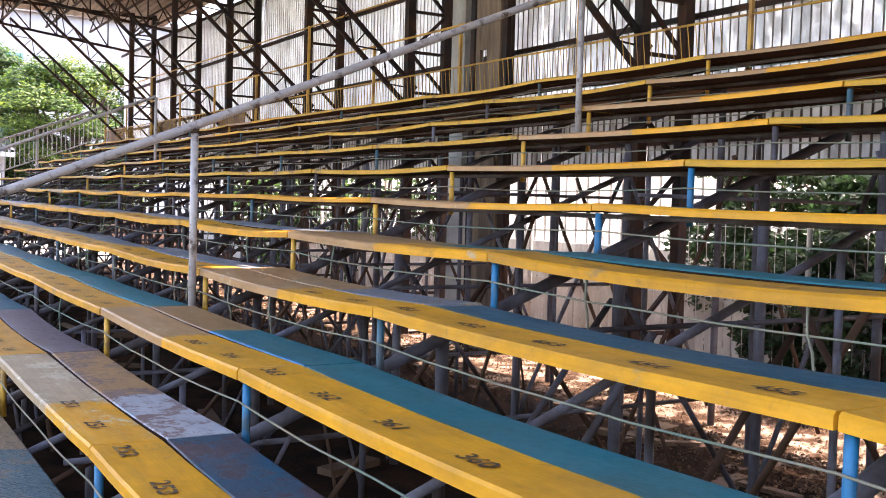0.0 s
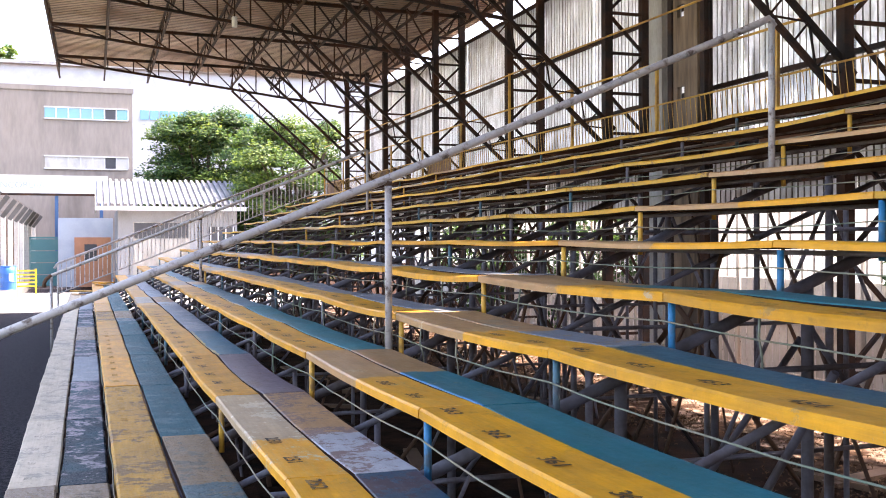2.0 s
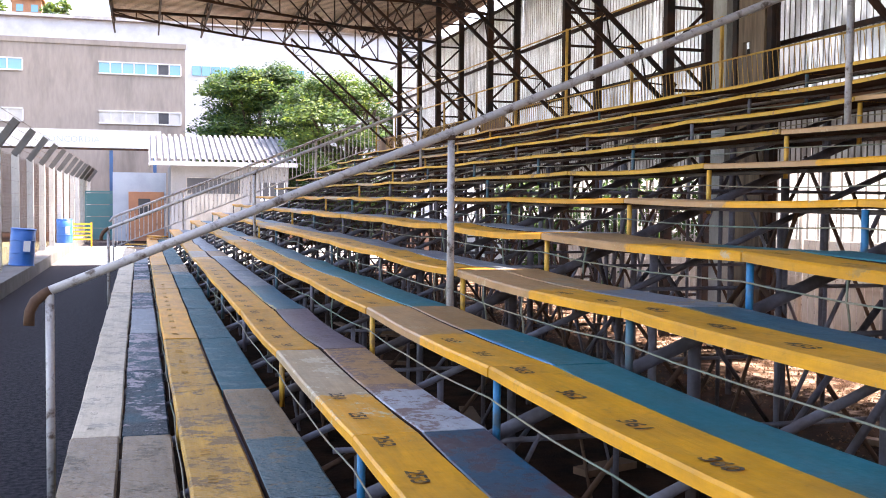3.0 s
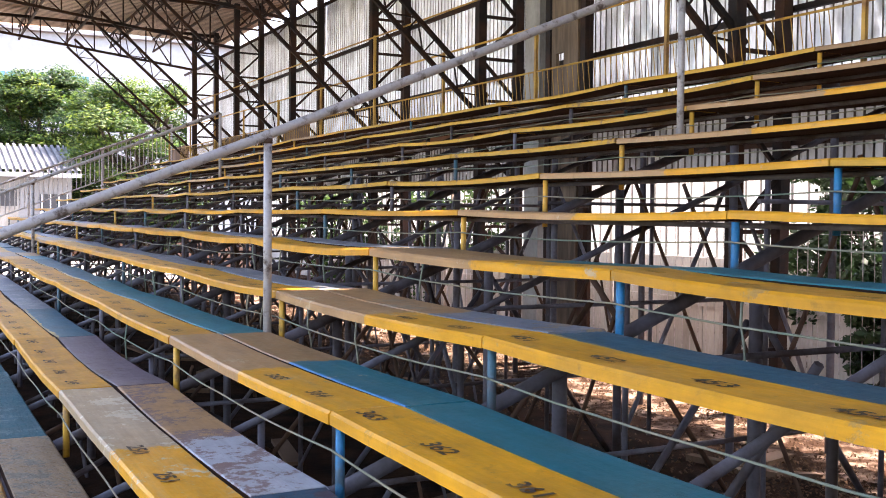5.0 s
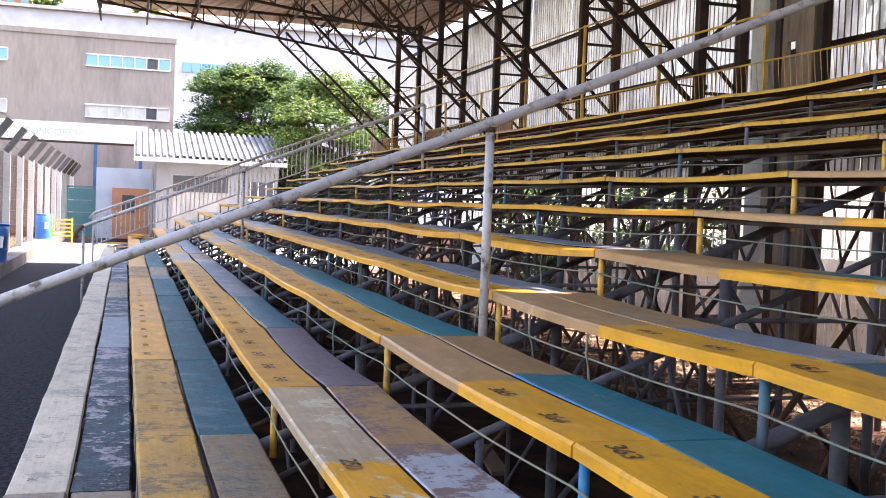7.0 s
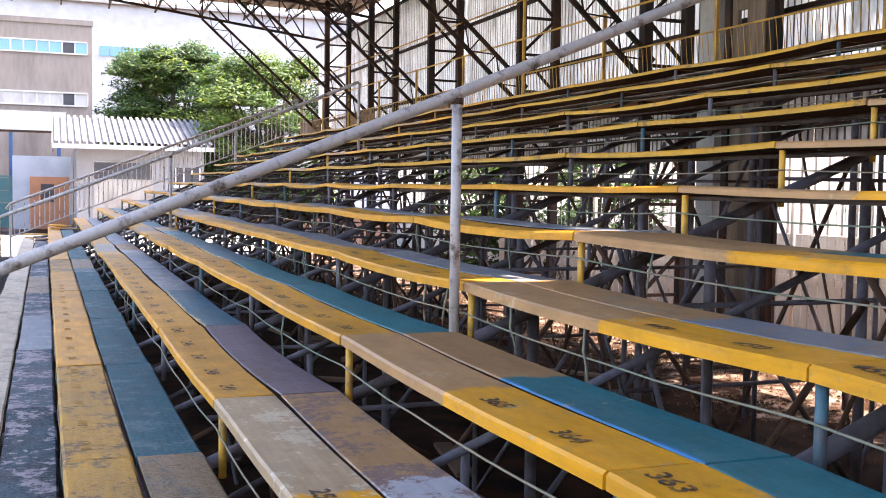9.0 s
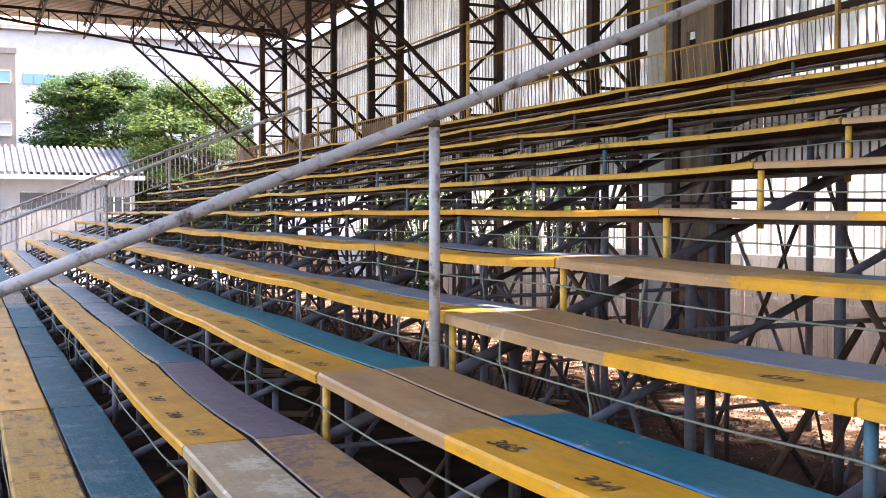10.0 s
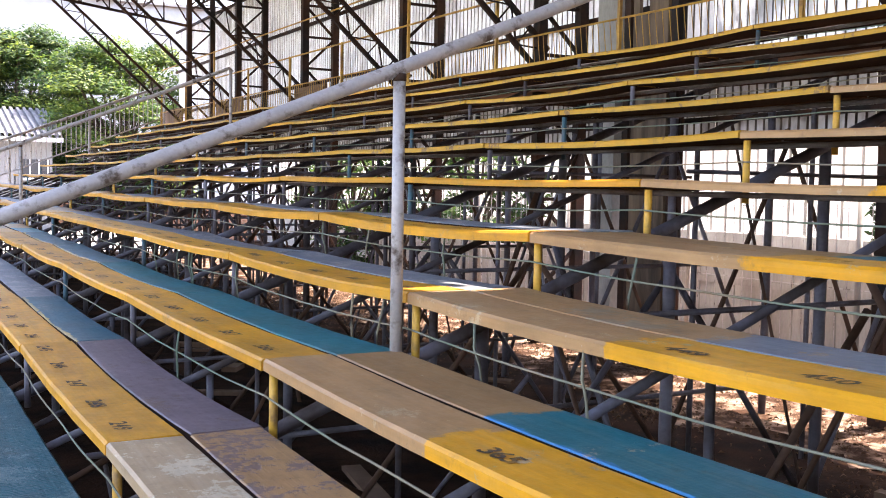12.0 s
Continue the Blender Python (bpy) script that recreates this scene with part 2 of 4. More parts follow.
# near-black earth: the shade under the stand put into the colour
M_EARTH = surface("shade_dark_red_earth", (0.042, 0.019, 0.01), (0.01, 0.006, 0.005), 0.95, 0.0, 2.5, 30, (0.35, 0.65), relief=0.6, deep=0.02, gloss=0.05)
M_ASPHALT = surface("asphalt", (0.03, 0.024, 0.028), (0.007, 0.006, 0.009), 0.92, 0.0, 22, 60, (0.4, 0.6), relief=1.0, deep=0.014, gloss=0.15)
M_CONC = surface("aged_concrete", (0.36, 0.34, 0.31), (0.2, 0.18, 0.16), 0.9, 0.0, 1.5, 40, (0.4, 0.7), (1, 1, 0.4))
M_DARKCONC = surface("dark_concrete", (0.1, 0.095, 0.09), (0.06, 0.055, 0.05), 0.95)
M_PALE = surface("pale_concrete", (0.48, 0.46, 0.43), (0.3, 0.285, 0.265), 0.9, 0.0, 1.2, 40, (0.45, 0.75), (1, 1, 0.4))
M_PLASTER = surface("white_plaster", (0.54, 0.54, 0.545), (0.44, 0.435, 0.43), 0.85, 0.0, 0.8, 30)
# translucent so the sun behind turns the added sheet bright white
M_HALL = surface("white_translucent_screen_sheet", (0.85, 0.85, 0.84), (0.78, 0.77, 0.75), 0.6, 0.0, 0.8, 30)
ht = M_HALL.node_tree
ht_tr, ht_mix = add(ht, "ShaderNodeBsdfTranslucent", Color=(0.9, 0.9, 0.88, 1)), add(ht, "ShaderNodeMixShader", Fac=0.35)
ht.links.new(ht.nodes["Principled BSDF"].outputs[0], ht_mix.inputs[1])
ht.links.new(ht_tr.outputs[0], ht_mix.inputs[2])
ht.links.new(ht_mix.outputs[0], ht.nodes["Material Output"].inputs["Surface"])
M_BEIGE = surface("stained_beige_render", (0.255, 0.217, 0.188), (0.12, 0.1, 0.087), 0.92, 0.0, 0.55, 5, (0.5, 0.8), (1, 1, 0.22), vary=0.0)
M_HOUSEWALL = surface("greyed_white_house_paint", (0.24, 0.238, 0.245), (0.18, 0.177, 0.18), 0.85, 0.0, 0.9, 30, (0.45, 0.75), (1, 1, 0.4))
M_TILE = surface("grey_roof_tile", (0.19, 0.185, 0.19), (0.11, 0.108, 0.118), 0.8, 0.0, 0.9, 20)
M_BARK = surface("bark", (0.09, 0.065, 0.045), (0.05, 0.04, 0.03), 0.95, 0.0, 3, 20, stretch=(1, 1, 0.3), relief=0.8, deep=0.02)
M_GATE = surface("green_gate_paint", (0.03, 0.12, 0.13), (0.06, 0.14, 0.14), 0.55)
M_DRUM = surface("blue_plastic_drum", (0.02, 0.13, 0.42), (0.02, 0.1, 0.33), 0.4)
M_YPLASTIC = surface("yellow_painted_steel", (0.7, 0.42, 0.02), (0.6, 0.35, 0.02), 0.5)
M_DARK = surface("dark_opening", (0.05, 0.05, 0.055), (0.03, 0.03, 0.035), 0.6)
M_BRICK = surface("brick_red", (0.46, 0.21, 0.11), (0.34, 0.16, 0.1), 0.9)
M_BLUETRIM = surface("light_blue_trim", (0.34, 0.38, 0.44), (0.28, 0.32, 0.38), 0.7)
M_NAVYPOST = surface("dark_blue_post", (0.02, 0.08, 0.2), (0.02, 0.06, 0.14), 0.5)
M_FADEDGREY = surface("faded_grey_ink", (0.2, 0.17, 0.13), (0.46, 0.38, 0.28), 0.8, 0.0, 14, 90, (0.4, 0.6))
M_FADED = surface("faded_stencil_ink", (0.27, 0.15, 0.03), (0.46, 0.23, 0.03), 0.8, 0.0, 14, 90, (0.4, 0.6))
M_INK = surface("stencil_ink", (0.045, 0.026, 0.016), (0.3, 0.15, 0.025), 0.7, 0.0, 26, 90, (0.5, 0.66))
M_RUSTWOOD = surface("rusty_brown_board", (0.16, 0.09, 0.05), (0.1, 0.055, 0.03), 0.85, 0.0, 2, 30, stretch=(1, 1, 0.2))
M_PILLAR = surface("stained_brown_concrete", (0.19, 0.13, 0.085), (0.06, 0.042, 0.03), 0.9, 0.0, 5, 30, (0.38, 0.66), (1, 1, 0.12), 0.5, 0.01)
M_BOARD = surface("grey_fence_board", (0.36, 0.34, 0.31), (0.24, 0.22, 0.2), 0.9, 0.0, 1.4, 30, stretch=(1, 1, 0.3))
M_BULB = surface("white_lamp_housing", (0.75, 0.75, 0.72), (0.6, 0.6, 0.58), 0.4)
M_SAND = surface("dry_grass_ground", (0.2, 0.19, 0.09), (0.13, 0.115, 0.06), 0.95, 0.0, 0.3, 20, vary=0.0)
M_LETTER = surface("faded_blue_grey_lettering", (0.26, 0.31, 0.34), (0.36, 0.4, 0.42), 0.8)
M_LITTER = surface("dry_leaf_litter", (0.19, 0.115, 0.07), (0.06, 0.033, 0.018), 0.9, 0.0, 9, 60, (0.35, 0.6), gloss=0.1)


def glass_material():
    m, nt, b = nodes_of("sky_blue_window_glass")
    # blue base stands in for the sky reflected in the panes
    b.inputs["Base Color"].default_value = (0.08, 0.27, 0.36, 1)
    b.inputs["Roughness"].default_value = 0.05
    b.inputs["Specular IOR Level"].default_value = 1.0
    return m


M_GLASS = glass_material()


def leaf_material(name, a, b_col, thin=0.35):
    m, nt, b = nodes_of(name)
    geo = nt.nodes.new("ShaderNodeNewGeometry")
    nt.links.new(mix(nt, geo.outputs["Random Per Island"], a, b_col), b.inputs["Base Color"])
    b.inputs["Roughness"].default_value = 0.55
    tr = add(nt, "ShaderNodeBsdfTranslucent", Color=(*[min(1, c * 1.6) for c in b_col], 1))
    sh = add(nt, "ShaderNodeMixShader", Fac=thin)
    nt.links.new(b.outputs[0], sh.inputs[1])
    nt.links.new(tr.outputs[0], sh.inputs[2])
    nt.links.new(sh.outputs[0], nt.nodes["Material Output"].inputs["Surface"])
    return m


M_LEAF = leaf_material("leaf_green", (0.02, 0.06, 0.014), (0.065, 0.12, 0.024))
M_LEAFLIGHT = leaf_material("leaf_yellow_green", (0.06, 0.12, 0.02), (0.14, 0.19, 0.03))
# shrub leaves on their shaded side, with that shade put into the green
M_LEAFSHADE = leaf_material("leaf_shade_darkened", (0.008, 0.024, 0.008), (0.022, 0.055, 0.014), 0.16)
M_LEAFDARK = leaf_material("leaf_dark_green", (0.01, 0.032, 0.012), (0.03, 0.07, 0.018))


# ---- mesh building ----
class Build:
    """Collects vertices and faces of one mesh."""

    def __init__(self):
        self.v, self.f = [], []

    def box(self, x0, y0, z0, x1, y1, z1):
        n = len(self.v)
        self.v += [(x, y, z) for x in (x0, x1) for y in (y0, y1) for z in (z0, z1)]
        self.f += [tuple(n + i for i in q) for q in ((0, 1, 3, 2), (4, 6, 7, 5), (0, 4, 5, 1), (2, 3, 7, 6), (0, 2, 6, 4), (1, 5, 7, 3))]
        return self

    def tube(self, points, r, sides=8):
        """A pipe along a line of points, capped."""
        pts = [Vector(p) for p in points]
        n0 = len(self.v)
        for i, p in enumerate(pts):
            d = (pts[min(i + 1, len(pts) - 1)] - pts[max(i - 1, 0)]).normalized()
            side = d.cross(Vector((0, 0, 1)))
            side = side.normalized() if side.length > 1e-4 else Vector((1, 0, 0))
            up = side.cross(d)
            for k in range(sides):
                a = 2 * math.pi * k / sides
                self.v.append(tuple(p + r * (math.cos(a) * side + math.sin(a) * up)))
        for i in range(len(pts) - 1):
            for k in range(sides):
                a, b = n0 + i * sides + k, n0 + i * sides + (k + 1) % sides
                self.f.append((a, b, b + sides, a + sides))
        self.f.append(tuple(n0 + k for k in reversed(range(sides))))
        self.f.append(tuple(n0 + (len(pts) - 1) * sides + k for k in range(sides)))
        return self

    def bar(self, p, q, w, h):
        """A flat or square bar from p to q, w wide and h deep."""
        p, q = Vector(p), Vector(q)
        d = (q - p).normalized()
        side = d.cross(Vector((0, 0, 1)))
        side = side.normalized() if side.length > 1e-4 else Vector((0, 1, 0))
        up = side.cross(d)
        n = len(self.v)
        for c in (p, q):
            for a, b in ((-1, -1), (1, -1), (1, 1), (-1, 1)):
                self.v.append(tuple(c + side * a * w / 2 + up * b * h / 2))
        self.f += [tuple(n + i for i in f) for f in ((3, 2, 1, 0), (4, 5, 6, 7), (0, 1, 5, 4), (1, 2, 6, 5), (2, 3, 7, 6), (3, 0, 4, 7))]
        return self

    def mesh(self, name, material, smooth=False):
        me = bpy.data.meshes.new(name)
        me.from_pydata(self.v, [], self.f)
        me.materials.append(material)
        if smooth:
            me.polygons.foreach_set("use_smooth", [len(p.vertices) == 4 for p in me.polygons])
        me.update()
        return me


def part(name, b, material, parent=None, label="", smooth=False):
    """One mesh object, under a thing or under a part."""
    ob = new(name, b if isinstance(b, bpy.types.Mesh) else b.mesh(name, material, smooth))
    ob.parent = parent
    return tagged(ob, label)


def thing(name, label, category, group="", kind="", at=(0, 0, 0)):
    ob = new(name)
    ob.empty_display_size = 0.2
    ob.location = at
    return tagged(ob, label, category, group, kind)


# ---- plan ----
STEP, BAY = 0.6, 2.35
ROWS = 12
Y_NEAR, Y_FAR = -4 * BAY, 10 * BAY
AISLES = (0.0, 11.73)


def row_x(k):
    return (0.045, 0.63, 1.25, 1.82, 2.418, 3.002, 3.6, 4.205, 4.82, 5.43, 6.045, 6.68)[k]


def row_z(k):
    return (0.432, 0.686, 0.915, 1.172, 1.405, 1.645, 1.88, 2.126, 2.38, 2.636, 2.896, 3.158)[k]


LEAN = 0.006  # the stand drifts and climbs this much per metre towards its far end


def on_stand(y):
    return pose(-LEAN * y, y, LEAN * y)


# ---- ground ----
g = Build()
g.v += [(-600, -600, -0.02), (600, -600, -0.02), (600, 600, -0.02), (-600, 600, -0.02)]
g.f.append((0, 1, 2, 3))
tagged(part("ground", g, M_EARTH), "bare reddish earth with leaf litter, darkened for the shade under the stand", "ground", kind="structure")
# pale strip laid where the sun reaches in under the wall
dirt = Build()
dr = random.Random(3)
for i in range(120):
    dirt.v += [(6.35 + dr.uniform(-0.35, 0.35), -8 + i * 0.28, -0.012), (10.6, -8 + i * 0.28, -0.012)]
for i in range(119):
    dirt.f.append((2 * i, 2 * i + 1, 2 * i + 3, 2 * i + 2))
tagged(part("dirt_strip", dirt, M_SUNEARTH), "earth along the back of the stand, paled as sunlit ground", "ground", kind="structure")
tagged(part("road", Build().box(-2.3, -40, -0.3, -0.02, 60, 0.0), M_ASPHALT), "dark asphalt track beside the lowest bench", "track", kind="structure")
tagged(part("field", Build().box(-60, -40, -0.3, -2.75, 42, 0.02), M_SAND), "dry dull grass playing field beyond the fence", "field", kind="structure")
tagged(part("pavement", Build().box(-4.0, 24.5, -0.3, 9, 37.5, 0.012), M_CONC), "sunlit pale concrete yard past the stand", "yard", kind="structure")

# ---- back wall of zinc sheets ----
WALL_X, WALL_Z0, WALL_Z1 = 8.3, 2.4, 6.35
WALL_MID = 3.12
wall = tagged(new("wall_back"), "weathered corrugated zinc sheet wall behind the stand", "wall", kind="structure")


def corrugated(width, length, pitch, depth, pan=0.66):
    """A ribbed sheet: broad pans and narrow grooves along z, the width along y, the pans towards -x."""
    b = Build()
    line = []
    for i in range(int(round(width / pitch))):
        line += [(0.0, (i + 0.0) * pitch), (0.0, (i + pan) * pitch), (depth, (i + pan + 0.07) * pitch), (depth, (i + 0.93) * pitch)]
    line.append((0.0, width))
    for x, y in line:
        b.v += [(x, y, 0), (x, y, length)]
    for i in range(len(line) - 1):
        b.f.append((2 * i, 2 * i + 1, 2 * i + 3, 2 * i + 2))
    return b


def grooved(me, groove_mat=None):
    """Gives the grooves of a ribbed sheet a darker colour that stands for their shade."""
    me.materials.append(groove_mat or M_GROOVESHADE)
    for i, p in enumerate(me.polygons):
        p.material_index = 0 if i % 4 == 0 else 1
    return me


sheet_mesh = grooved(corrugated(1.0, WALL_Z1 - WALL_MID, 0.111, 0.04, 0.78).mesh("zinc_sheet", M_SHEET), M_GROOVEPALE)
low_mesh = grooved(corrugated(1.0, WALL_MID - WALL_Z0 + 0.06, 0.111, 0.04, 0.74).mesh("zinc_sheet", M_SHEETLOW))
clear_mesh = grooved(corrugated(1.0, WALL_Z1 - WALL_MID, 0.111, 0.032, 0.82).mesh("zinc_sheet", M_SHEETCLEAR), M_GROOVEPALE)
rng = random.Random(4)
for i in range(36):
    s = part("zinc_sheet", clear_mesh if i < 14 and i % 5 != 1 else sheet_mesh, None, wall)
    s.location = (WALL_X + (i % 2) * 0.006, -9.5 + i * 1.0, WALL_MID + rng.uniform(-0.03, 0.0))
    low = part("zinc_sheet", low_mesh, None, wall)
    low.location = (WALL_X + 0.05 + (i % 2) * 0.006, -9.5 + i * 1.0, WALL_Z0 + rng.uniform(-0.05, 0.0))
    s.rotation_euler = (radians(rng.uniform(-0.25, 0.25)), 0, radians(rng.uniform(-0.5, 0.5)))
for z in (2.6, 3.9, 5.1, 6.25):
    tagged(part("wall_girt", Build().box(WALL_X - 0.1, -9.5, z - 0.03, WALL_X - 0.05, 26.5, z + 0.03), M_RUST), "dark steel girt on the zinc wall", "beam", "wall girts", "structure")
# unseen wall added at the end of the stand behind the camera, and field side far off
tagged(part("wall_near_end", Build().box(-0.2, -16.2, 0, 8.3, -16.0, 6.4), M_CONC), "unseen plain concrete wall added at the near end of the stand", "wall", kind="structure")

# ---- roof ----
ROOF_X0, ROOF_X1, ROOF_Y1 = -0.45, 8.95, 24.6
def roof_z(x):
    return 7.0 + (8.6 - x) * 0.012


def roof_sheet(x0, x1, y0, y1):
    """Roof sheets from below: broad pans and narrow grooves running along x."""
    b = Build()
    count = max(1, round((y1 - y0) / 0.17))
    p = (y1 - y0) / count
    line = []
    for i in range(count):
        line += [(0.0, y0 + i * p), (0.0, y0 + (i + 0.6) * p), (0.05, y0 + (i + 0.68) * p), (0.05, y0 + (i + 0.92) * p)]
    line.append((0.0, y1))
    for dz, y in line:
        b.v += [(x0, y, roof_z(x0) + dz), (x1, y, roof_z(x1) + dz)]
    for i in range(len(line) - 1):
        b.f.append((2 * i, 2 * i + 1, 2 * i + 3, 2 * i + 2))
    return b


roof_b = Build()
# three slipped sheets leave gaps for the sun
GAPS = ((0.21, 0.415, 6.03, 6.43), (0.42, 0.66, 6.34, 6.87), (0.8, 1.0, 6.72, 7.14))
bays, last = [], -16
for y0, y1, x0, x1 in GAPS:
    bays += [(ROOF_X0, ROOF_X1, last, y0), (ROOF_X0, x0, y0, y1), (x1, ROOF_X1, y0, y1)]
    last = y1
bays.append((ROOF_X0, ROOF_X1, last, ROOF_Y1))
for x0, x1, y0, y1 in bays:
    s = roof_sheet(x0, x1, y0, y1)
    n = len(roof_b.v)
    roof_b.v += s.v
    roof_b.f += [tuple(n + i for i in f) for f in s.f]
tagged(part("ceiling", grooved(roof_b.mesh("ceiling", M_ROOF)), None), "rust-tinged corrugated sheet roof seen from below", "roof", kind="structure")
for i in range(8):
    x = -0.35 + i * 1.2
    purlin = thing("purlin", "dark lattice purlin under the roof sheets", "beam", "roof purlins", "structure")
    b = Build()
    for z in (-0.08, -0.42):
        b.bar((x, -16, roof_z(x) + z), (x, ROOF_Y1, roof_z(x) + z), 0.045, 0.045)
    part("chord", b, M_RUST, purlin)
    b = Build()
    n = 60
    for j in range(n):
        y0, y1 = -16 + (ROOF_Y1 + 16) * j / n, -16 + (ROOF_Y1 + 16) * (j + 1) / n
        b.bar((x, y0, roof_z(x) - (0.08 if j % 2 else 0.42)), (x, y1, roof_z(x) - (0.42 if j % 2 else 0.08)), 0.025, 0.025)
    part("lacing", b, M_RUST, purlin)


def lattice(parent, p, q, depth, bays, w=0.06, name="chord", lace=0.03, both=True):
    """Two chords from p to q, depth apart, with zigzag lacing, in the plane of one roof frame."""
    p, q = Vector(p), Vector(q)
    d = (q - p).normalized()
    off = Vector((-d.z, 0, d.x)) * depth
    for o in (Vector(), off):
        part(name, Build().bar(p + o, q + o, w, w), M_RUST, parent)
    b = Build()
    for i in range(bays):
        a, c = p + (q - p) * i / bays, p + (q - p) * (i + 1) / bays
        b.bar(a + off, a, lace, lace)
        b.bar(a if i % 2 else a + off, c + off if i % 2 else c, lace, lace)
    part("lacing", b, M_RUST, parent)


def roof_frame():
    f = thing("roof_frame", "rusty steel lattice column, strut and roof truss", "steel frame", "roof frames")
    lattice(f, (7.5, 0, 0), (7.5, 0, 6.9), -0.6, 12, 0.12, "column", 0.04)
    lattice(f, (7.42, 0, 3.3), (4.2, 0, 6.2), -0.28, 12, 0.055, "strut", 0.018)
    for (p, q, w) in (((-0.4, 0, 6.92), (8.2, 0, 6.8), 0.07), ((-0.4, 0, 6.8), (7.5, 0, 5.84), 0.06),):
        part("truss_chord", Build().bar(p, q, w, w), M_RUST, f)
    b = Build()
    for i in range(12):
        x0, x1 = -0.4 + i * 0.66, -0.4 + (i + 1) * 0.66
        def low(x):
            return 6.8 - 0.1215 * (x + 0.4)
        b.bar((x0, 0, 6.9), (x1, 0, low(x1)), 0.03, 0.03)
        b.bar((x1, 0, low(x1)), (x1, 0, 6.88), 0.03, 0.03)
    part("lacing", b, M_RUST, f)
    return f


FRAMES_SEEN = [1.69, 6.57, 10.2, 14.3, 18.3, 22.37]
frame_0 = roof_frame()
FRAMES_Y = [-9.9, -6.0, -2.2] + FRAMES_SEEN
frame_0.location = (0, FRAMES_Y[0], 0)
for y in FRAMES_Y[1:]:
    copy_thing(frame_0, pose(0, y, 0))

# ---- brown board pillar with bolt holes, and the posts beside it ----
pil = thing("pillar", "stained brown pillar board with two bolt holes", "pillar", at=(7.6, 4.7, 0))
b = Build()
for z0, z1 in ((-0.05, 3.7), (3.86, 4.74), (4.9, 7.0)):
    b.box(0, -0.275, z0, 0.045, 0.275, z1)
for z in (3.7, 4.74):
    b.box(0, -0.275, z, 0.045, 0.02, z + 0.16).box(0, 0.18, z, 0.045, 0.275, z + 0.16)
part("shaft", b, M_PILLAR, pil)
strip = thing("concrete_post", "slim grey concrete post beside the pillar", "post", at=(7.6, 5.42, 0))
part("shaft", Build().box(0, -0.165, -0.05, 0.3, 0.165, 6.95), M_CONC, strip)
for y in (5.1, 4.355):
    tagged(part("steel_column", Build().box(7.62, y - 0.05, -0.05, 7.74, y + 0.05, 6.95).box(7.68, y - 0.07, -0.05, 7.69, y + 0.07, 6.95), M_RUST), "dark rusty steel column beside the pillar", "column", "steel columns")

# ---- steel support of the stand ----
def support_frame(light):
    f = thing("support_frame", "grey-lilac painted steel pipe frame carrying the benches", "steel frame", "support frames")
    r = 0.032 if not light else 0.019
    part("raker", Build().tube([(0.05, 0, 0.12), (7.0, 0, 0.12 + 6.95 * 0.402)], r, 8), M_PIPE, f, smooth=True)
    for i in range(7):
        x = 0.75 + i * 1.05 + (0.2 if light else 0)
        if x < 7.1:
            part("column", Build().tube([(x, 0.02, -0.2), (x, 0.02, 0.12 + (x - 0.05) * 0.402)], 0.031 if not light else 0.018, 8), M_PIPE, f, smooth=True)
    for i in range(6):
        x0, x1 = 0.75 + i * 1.05, 1.8 + i * 1.05
        part("brace", Build().tube([(x0, 0.07, 0.12 + (x0 - 0.05) * 0.36), (x1, 0.07, 0.15)] if i % 2 else [(x0, 0.07, 0.12), (x1, 0.07, (x1 - 0.05) * 0.36)], 0.017, 6), M_RUSTPIPE if light else M_PIPE, f, smooth=True)
    for z, x0 in ((0.55, 1.4), (1.95, 5.0)) if light else ((1.25, 3.2),):
        part("tie", Build().tube([(x0, -0.06, z), (7.2, -0.06, z)], 0.016, 6), M_PIPE, f, smooth=True)
    return f


sf_main, sf_light = support_frame(False), support_frame(True)
sf_main.matrix_world, sf_light.matrix_world = on_stand(Y_NEAR + 0.1), on_stand(Y_NEAR + 0.1 + BAY / 2)
for i in range(1, 15):
    copy_thing(sf_main, on_stand(Y_NEAR + 0.1 + i * BAY))
    if i < 14:
        copy_thing(sf_light, on_stand(Y_NEAR + 0.1 + (i + 0.5) * BAY))
for k in range(1, 12):
    x = row_x(k) + 0.3
    ledger = Build().tube([(x - LEAN * y, y, row_z(k) - 0.064 + LEAN * y) for y in (Y_NEAR, Y_FAR)], 0.015, 6)
    tagged(part("ledger_pipe", ledger, M_PIPE, smooth=True), "thin grey pipe running under a bench row", "pipe", "ledger pipes")
rng = random.Random(9)
for i in range(84):
    y = Y_NEAR + 0.4 + i * 0.385
    x = 1.6 + rng.random() * 4.6
    h = row_z(min(11, int(x / STEP))) - 0.32
    dy = rng.choice((-1, 1)) * rng.uniform(0.8, 1.3)
    tagged(part("cross_brace", Build().tube([(x, y, -0.1), (x + rng.uniform(-0.1, 0.1), y + dy, h)], rng.choice((0.011, 0.014, 0.019)), 6), M_RUSTPIPE if i % 2 else M_PIPE, smooth=True), "thin slanting pipe between support frames", "pipe", "cross braces")

# ---- bench rows ----
PLANK_W, PLANK_T = 0.28, 0.046


